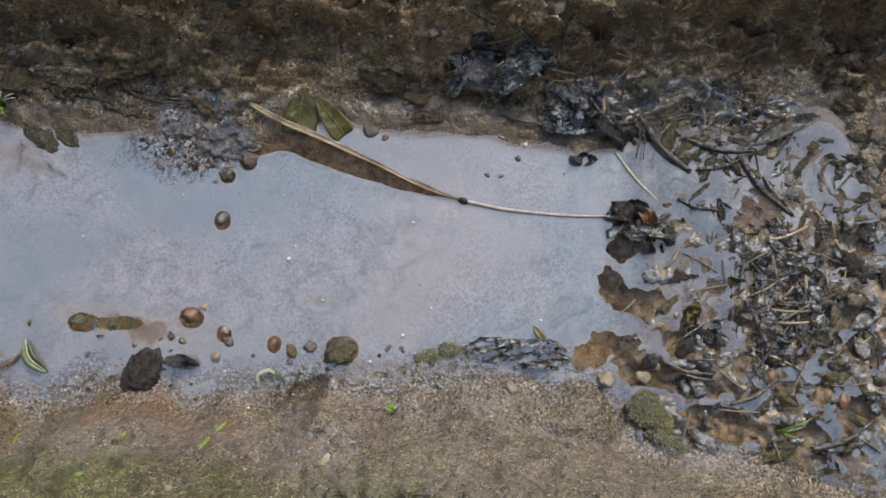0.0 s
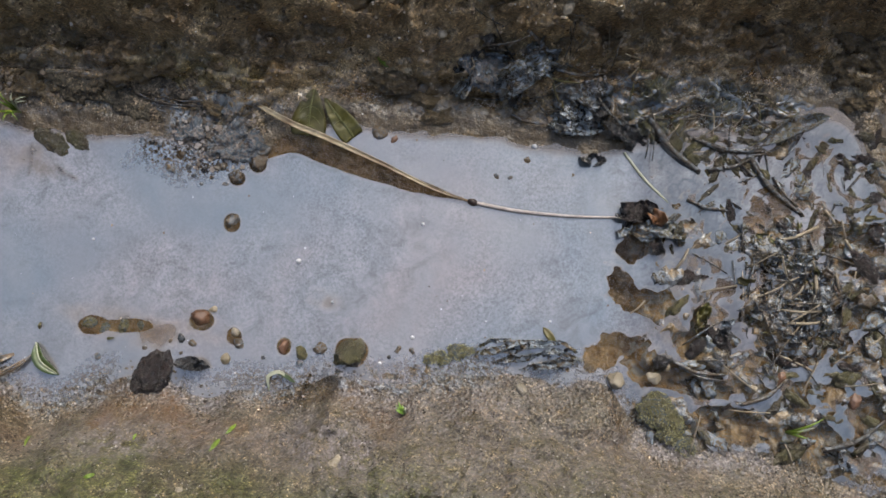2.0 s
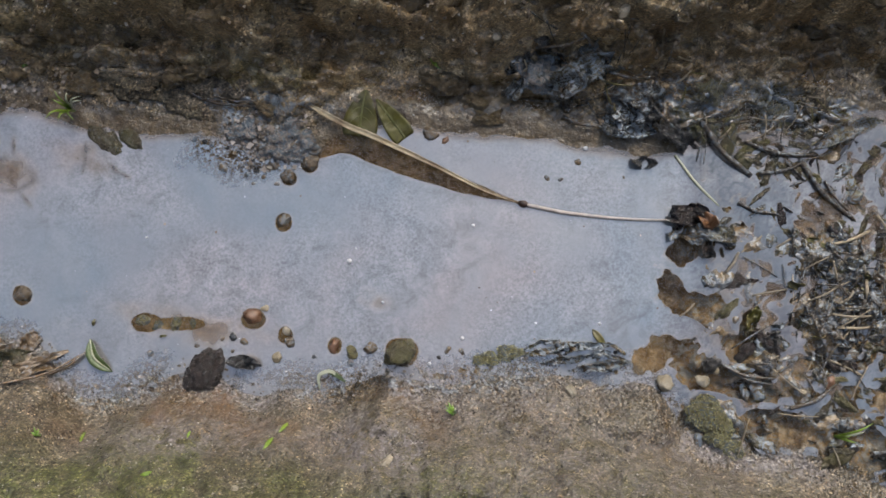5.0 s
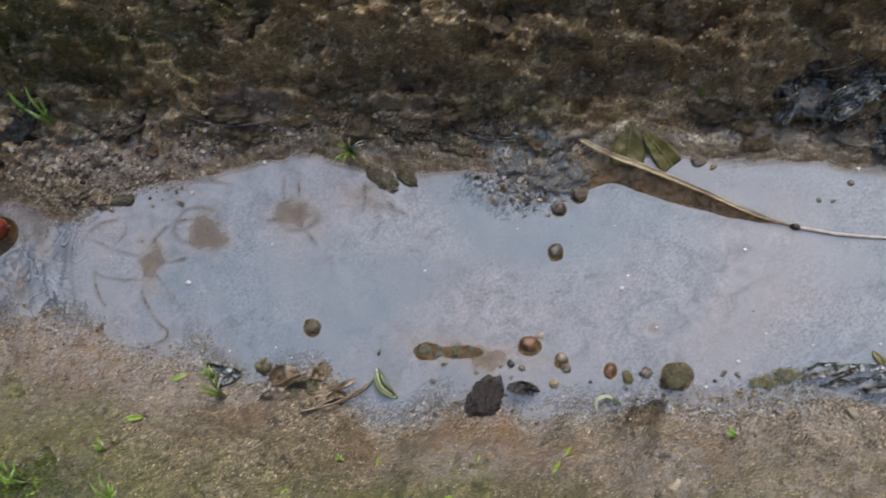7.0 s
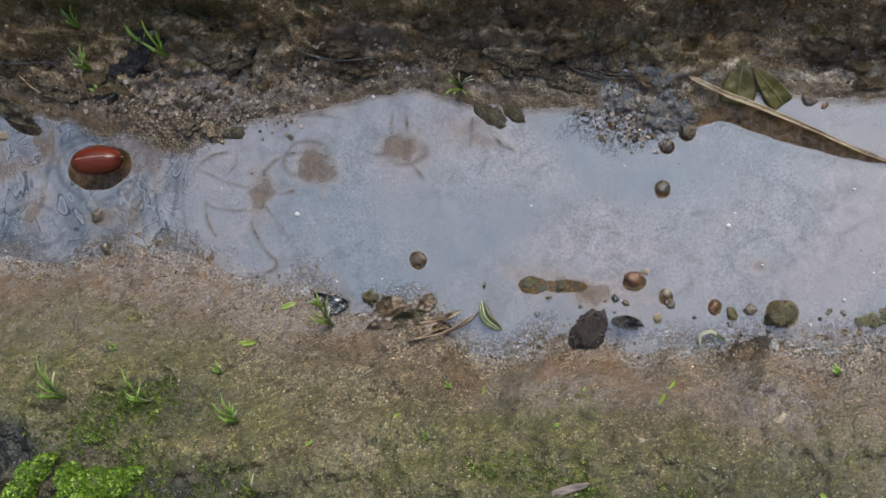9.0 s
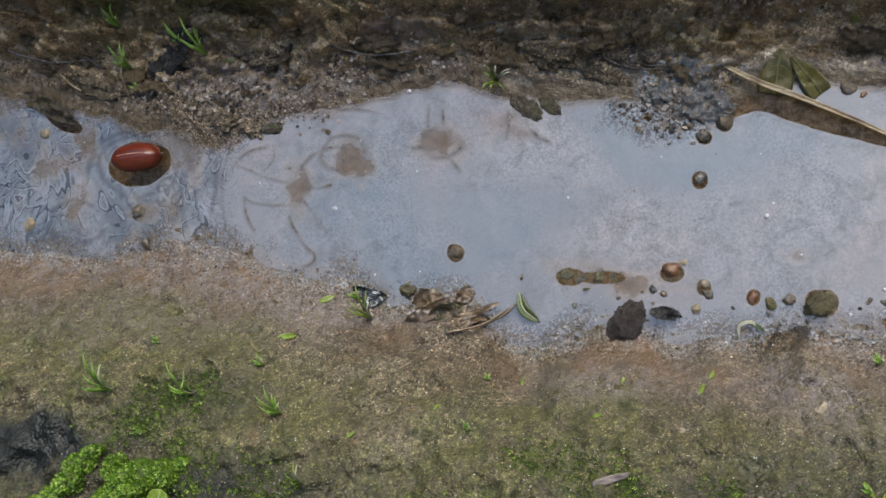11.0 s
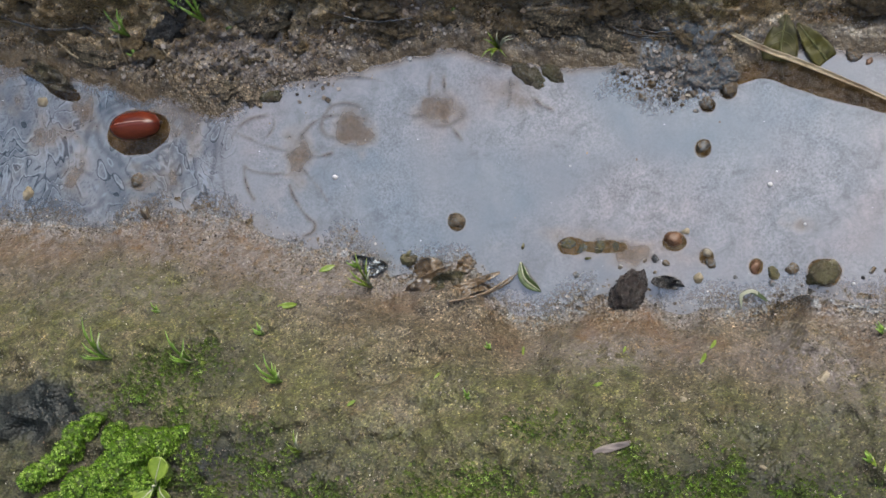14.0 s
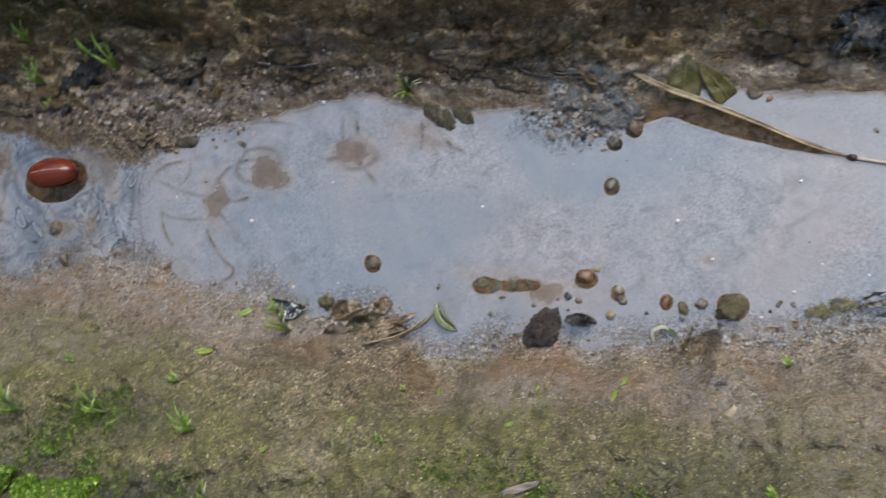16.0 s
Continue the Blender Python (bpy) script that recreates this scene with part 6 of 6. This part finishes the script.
# ---- the far bank: clods, ledges, gravel ----
for k, (x, y, s, lg, a, fl, m, lab) in enumerate([
        (-0.6, 5.2, 0.6, 3.2, -8, 0.35, SOIL, "flat shelf of crumbling wet soil"), (-1.6, 4.55, 0.5, 2.6, -14, 0.4, SOIL, "flat shelf of crumbling wet soil"),
        (-3.3, 4.9, 0.45, 2.4, -10, 0.45, SOIL, "flat shelf of crumbling wet soil"), (1.7, 4.45, 0.34, 1.6, -30, 0.6, GRIT_CLOD, "clod of gritty wet soil at the water's edge"),
        (2.3, 3.75, 0.46, 1.2, 20, 0.6, GRIT_CLOD, "clod of gritty wet soil at the water's edge"), (2.1, 3.05, 0.56, 1.1, 0, 0.5, GRIT_CLOD, "clod of gritty wet soil at the water's edge"),
        (0.8, 3.5, 0.38, 1.3, 15, 0.5, GRIT_CLOD, "clod of gritty wet soil at the water's edge"), (2.9, 3.2, 0.4, 1.3, 0, 0.5, GRIT_CLOD, "clod of gritty wet soil at the water's edge"),
        (-14.9, 4.6, 0.5, 1.8, 10, 0.5, SOIL, "clod of gritty wet soil on the bank"),
        (-22.6, 3.3, 0.5, 2.2, -12, 0.4, SOIL, "clod of gritty wet soil on the bank"),
        (-15.4, 1.75, 0.36, 1.4, 0, 0.4, SOIL, "gravelly clod reaching into the water"),
        (-16.6, 2.1, 0.4, 1.5, 20, 0.4, SOIL, "gravelly clod reaching into the water"), (19.6, 5.5, 0.35, 1.6, -15, 0.45, ALGAE_CLOD, "matted algae crust on the far bank"),
        (17.2, 6.0, 0.35, 1.5, 20, 0.45, ALGAE_CLOD, "matted algae crust on the far bank"), (21.2, 5.9, 0.4, 1.4, 40, 0.5, SOIL, "clod of soil with rotten leaves")]):
    stone("soil_clod", x, y, s, m, lab, "soil", a, fl, lg, 0.56, 300 + k, "soil clods", 4, 0.5, 0, crumb=0.22)
rnd = random.Random(17)
for k in range(190):
    x = rnd.uniform(-27, 27)
    up = 0.9 + 5.6 * rnd.random() ** 1.3
    y = float(curve(BANK_FAR, np.array([x]))[0]) + up
    if (9.5 < x < 23 and up < 3.2) or (-20.5 < x < -16.5 and up > 1.2) or (3.5 < x < 7.5 and up < 2.0):
        continue
    stone("soil_clod", x, y, rnd.uniform(0.1, 0.3), LUMP, "lump of wet brown soil on the far bank", "soil", rnd.gauss(-6, 14), rnd.uniform(0.55, 0.9), rnd.uniform(1.2, 2.4), 0.45, 500 + k, "soil clods", 4, 0.5, 0, crumb=0.2)
tagged(part("wood_chip", *leaf([(-0.6, -10.1, seat(-0.6, -10.1) + 0.13), (0, -9.9, seat(0, -9.9) + 0.18), (0.55, -9.68, seat(0.55, -9.68) + 0.13)], 0.25, 0.1, 0.12, 14, 7, 0.07, 7, ((0, 0.6), (0.2, 1.0), (0.7, 0.9), (1, 0.5))), WOOD_CHIP), "pale grey-pink chip of wood on moss", "wood chip")

for k, (x, y, r) in enumerate([(4.9, -0.84, 0.13), (6.2, -2.2, 0.07), (9.1, -3.27, 0.1), (-11.7, -1.38, 0.15), (9.2, 0.75, 0.09), (13.0, 3.78, 0.12), (8.0, -4.25, 0.09), (-2.4, -0.5, 0.07), (11.65, -2.55, 0.06), (-8.9, 3.4, 0.12), (5.1, -0.35, 0.06), (20.5, -1.0, 0.12), (13.9, -2.4, 0.07)]):
    v, f = rough_ball(r * 0.8, r * 0.75, r * 0.5, 400 + k, 2, 0.15)
    tagged(part("foam_fleck", v + (x, y, 0.05), f, BUBBLE), "tiny white fleck of foam on the film", "foam", "foam flecks")

# ---- moss ----
def shoots(name, places, size, material, parent, label, seed, leaves=5):
    """Moss shoots as small pointed rosettes."""
    rnd = np.random.RandomState(seed)
    n = len(places)
    a = rnd.uniform(0, 2 * np.pi, (n, 1)) + np.linspace(0, 2 * np.pi, leaves, endpoint=False)[None] + rnd.uniform(-0.3, 0.3, (n, leaves))
    s = size * rnd.uniform(0.6, 1.3, (n, 1))
    out, side = np.stack([np.cos(a), np.sin(a)], -1), np.stack([-np.sin(a), np.cos(a)], -1)
    p = np.asarray(places)[:, None]
    root = np.concatenate([out * 0.05 * s[..., None], -0.3 * s[..., None] * np.ones((n, leaves, 1))], -1) + p
    l = np.concatenate([(out * 0.45 + side * 0.24) * s[..., None], (0.35 * s[..., None]) * np.ones((n, leaves, 1))], -1) + p
    r = np.concatenate([(out * 0.45 - side * 0.24) * s[..., None], (0.35 * s[..., None]) * np.ones((n, leaves, 1))], -1) + p
    tip = np.concatenate([out * 0.95 * s[..., None], (0.62 * s * rnd.uniform(0.5, 1.3, (n, leaves)))[..., None]], -1) + p
    v = np.stack([root, r, tip, l], 2).reshape(-1, 3)
    # one island a shoot: the leaves share their root
    f = np.arange(n * leaves * 4).reshape(-1, 4)
    first = (np.arange(n * leaves) // leaves) * leaves * 4
    f[:, 0] = first
    return part(name, v, f, material, parent, label)


def moss_cushion(x, y, rx, ry, angle, high, seed, name="moss_cushion", label="bright green moss cushion of packed tiny shoots", bed=MOSS_BED, tips=MOSS_SHOOT, rough=0.2):
    thing = empty(name, label, "moss", name.replace("_", " ") + "s")
    if bed is MOSS_BED:
        high = high * 1.8
    v, f = rough_ball(rx, ry, high, seed, 4, rough, 0.08)
    base = height(x, y, False) if bed is MOSS_BED else max(height(x, y, False), -0.1)
    part("moss_bed", turn(v, angle) + (x, y, base), f, bed, thing)
    rnd = np.random.RandomState(seed)
    w, _ = rough_ball(rx, ry, high, seed, 4, rough, 0.08)
    tri = np.array(f)
    count = int((1050 if bed is MOSS_BED else 1500) * rx * ry)
    pick = tri[rnd.randint(0, len(tri), count * 2)]
    b = rnd.dirichlet((1, 1, 1), count * 2)
    p = (turn(w, angle)[pick] * b[..., None]).sum(1)
    p = p[p[:, 2] > 0.05 * high][:count] + (x, y, base + 0.02)
    if bed is MOSS_BED:
        tip = scatter("moss_tip", p[: int(420 * rx * ry)] + (0, 0, 0.06), 0.03 + 0.03 * rnd.rand(len(p[: int(420 * rx * ry)])), MOSS_TIP, "", "", seed, 1.0)
        tip.parent = thing
    shoots("moss_nap", p, 0.105 if bed is MOSS_BED else 0.032, tips, thing, "", seed)
    return thing


for k, one in enumerate([(-19.5, -12.5, 0.5, 0.42, 20, 0.4), (-18.9, -12.1, 0.55, 0.4, 35, 0.42), (-18.4, -11.5, 0.6, 0.42, 40, 0.42), (-18.2, -10.95, 0.6, 0.38, 20, 0.38), (-17.9, -10.5, 0.4, 0.25, 15, 0.3), (-16.9, -10.9, 0.42, 0.4, 60, 0.4), (-15.9, -11.2, 0.85, 0.65, 15, 0.75),
                         (-15.1, -10.95, 0.6, 0.5, 0, 0.5), (-16.4, -11.9, 0.95, 0.7, 20, 0.75), (-17.5, -12.6, 0.75, 0.62, 30, 0.55), (-15.3, -12.1, 0.7, 0.55, 0, 0.5), (-16.3, -12.9, 1.0, 0.6, 0, 0.6), (-18.4, -13.5, 1.0, 0.7, 10, 0.6), (-15.9, -14.2, 1.5, 0.8, 0, 0.7), (-14.6, -10.6, 0.35, 0.22, 20, 0.25)]):
    moss_cushion(*one, 500 + k)

for k, one in enumerate([(17.75, -5.3, 0.72, 0.6, -30, 0.22), (18.3, -5.85, 0.55, 0.5, -40, 0.2), (18.7, -6.35, 0.48, 0.42, -60, 0.2), (10.0, -3.95, 0.5, 0.4, 20, 0.25), (10.9, -3.7, 0.5, 0.35, 10, 0.22)]):
    moss_cushion(*one, 540 + k, "algae_cushion", "fuzzy olive-green algae cushion at the muddy edge", ALGAE_CLOD, OLIVE_SHOOT, 0.45)

rs = np.random.RandomState(31)


def strewn(count, x0, x1, y0, y1, chance):
    """Places on the soil, kept by a chance that varies over the ground."""
    x, y = rs.uniform(x0, x1, count), rs.uniform(y0, y1, count)
    keep = rs.rand(count) < chance(x, y)
    x, y = x[keep], y[keep]
    return np.stack([x, y, ground_height(x, y)], 1)


def moss_chance(x, y):
    patches = sum(blot(x, y, *p, 0.6, 3) for p in [(1.5, -10.4, 2.2, 1.0), (4.4, -10.8, 1.2, 0.8), (-4.2, -11.9, 2.6, 1.0), (-2.6, -9.5, 1.2, 0.4), (-15.1, -8.5, 1.4, 0.7), (-13.0, -11.5, 2.0, 1.5), (7.0, -11.3, 2.4, 1.2), (-9.0, -12.8, 3.5, 1.0), (-16.0, -9.8, 2.0, 0.7)])
    return np.clip(patches * (0.5 + 0.6 * fbm(x / 0.8, y / 0.8, 3, 71)), 0, 1)


tuft_places = strewn(75000, -24, 12, -15, -7, moss_chance)
tagged(shoots("moss_carpet", tuft_places + (0, 0, 0.03), 0.085, DARK_MOSS, None, "", 77, 4), "thin dark green moss carpet on the near bank", "moss", kind="stuff")
bright = strewn(30000, -24, 12, -15, -8.5, lambda x, y: 0.35 * step(moss_chance(x, y), 0.35, 0.9))
tagged(shoots("moss_tips", bright + (0, 0, 0.06), 0.085, MOSS_SHOOT, None, "", 78, 4), "scattered bright moss tips on the near bank", "moss", kind="stuff")

# ---- sand and gravel ----
def grain_chance(x, y):
    near, far = banks(x, y)
    smooth = (far > -0.3) * (1 - step(far + 0.35 * fbm(x / 1.1, y / 0.8, 3, 87), 0.5, 1.2)) * (1 - np.clip(blot(x, y, -15.8, 2.6, 3.4, 1.4, 0.5, 3) + blot(x, y, 1.6, 3.6, 1.7, 1.3, 0.5, 5), 0, 1))
    return np.where(np.maximum(near, far) > 0.05, np.clip(0.45 + 0.8 * fbm(x / 1.4, y / 1.4, 3, 73), 0.04, 1), 0.0) * (1 - 0.95 * smooth) * (1 - 0.6 * step(near, 1.8, 4.0) * step(-x, -16, -4)) * (1 - 0.85 * blot(x, y, -21.0, -10.7, 3.2, 1.4, 0.4, 10)) * (1 - 0.85 * mat_zone(x, y))


p = strewn(110000, -28, 27, -14, -3, grain_chance)
scatter("sand", p + (0, 0, 0.01), 0.014 + 0.036 * np.random.RandomState(1).rand(len(p)) ** 2.5, SAND_GRAIN, "coarse brown sand grains strewn over the near bank", "sand", 2)
p = strewn(26000, -28, 27, 1.5, 11, grain_chance)
scatter("grit", p + (0, 0, 0.01), 0.018 + 0.085 * np.random.RandomState(3).rand(len(p)) ** 3, GRIT_GRAIN, "coarse dark grit strewn over the far bank", "sand", 4)
p = strewn(12000, -28, 27, -13, 11, lambda x, y: 0.9 * (np.maximum(*banks(x, y)) > 0.1) * (1 - 0.9 * blot(x, y, -21.0, -10.7, 3.2, 1.4, 0.4, 10)))
scatter("quartz_grains", p + (0, 0, 0.02), 0.01 + 0.03 * np.random.RandomState(5).rand(len(p)) ** 2, PALE_GRAIN, "scattered pale quartz grains on the soil", "sand", 6)
p = strewn(5200, -24, 3, 1.0, 6.5, lambda x, y: np.clip(blot(x, y, -15.5, 3.0, 3.5, 1.1, 0.6, 3) + 0.7 * blot(x, y, -9.5, 4.6, 4.0, 0.8, 0.6, 4) + 0.8 * blot(x, y, 1.6, 3.3, 1.5, 1.0, 0.5, 5) + 0.5 * blot(x, y, -21, 2.6, 3, 0.5, 0.6, 6), 0, 1))
p[:, 2] = np.maximum(p[:, 2], 0.0)
scatter("gravel", p + (0, 0, 0.03), 0.03 + 0.11 * np.random.RandomState(7).rand(len(p)) ** 2, SHINE_GRAIN, "fine wet gravel along the far shore", "gravel", 8)
p = strewn(9000, -28, 14, -6.5, -2.5, lambda x, y: 0.6 * (step(banks(x, y)[0], -0.5, 0.0) - step(banks(x, y)[0], 0.6, 1.4)))
p[:, 2] = np.maximum(p[:, 2], 0.0)
scatter("shore_grit", p + (0, 0, 0.02), 0.015 + 0.06 * np.random.RandomState(9).rand(len(p)) ** 3, SHINE_GRAIN, "wet grit along the near shore", "gravel", 10)

rw = np.random.RandomState(44)
a, r = rw.uniform(0, 2 * np.pi, 380), rw.rand(380) ** 0.6
p = np.stack([1.7 + 1.7 * r * np.cos(a), 3.45 + 0.95 * r * np.sin(a), np.zeros(380)], 1)
p[:, 2] = np.maximum(ground_height(p[:, 0], p[:, 1]), 0.0) + 0.03 + 0.12 * (1 - r) * rw.rand(380)
scatter("shoal_gravel", p, 0.02 + 0.06 * rw.rand(380) ** 2, SHINE_GRAIN, "heap of fine pale gravel in the water's edge", "gravel", 45)

# ---- specks adrift on the film ----
def afloat(count, chance, seed):
    rnd = np.random.RandomState(seed)
    x, y = rnd.uniform(-27, 18, count), rnd.uniform(-5.5, 4.5, count)
    near, far = banks(x, y)
    inside = np.minimum(-near, -far)
    keep = (inside > 0.1) & (rnd.rand(count) < chance(inside))
    return np.stack([x[keep], y[keep], np.full(keep.sum(), 0.045)], 1)


p = afloat(1500, lambda d: 0.06 + 0.6 * np.exp(-d / 0.35), 91)
scatter("floating_specks", p, 0.014 + 0.045 * np.random.RandomState(92).rand(len(p)) ** 3, GRIT_GRAIN, "tiny dark specks drifting on the pale film", "specks", 93, 0.5)
p = afloat(900, lambda d: 0.05 + 0.25 * np.exp(-d / 0.5), 94)
scatter("tiny_bubbles", p, 0.01 + 0.022 * np.random.RandomState(95).rand(len(p)) ** 2, BUBBLE, "tiny pale bubbles on the film", "bubbles", 96, 0.6)
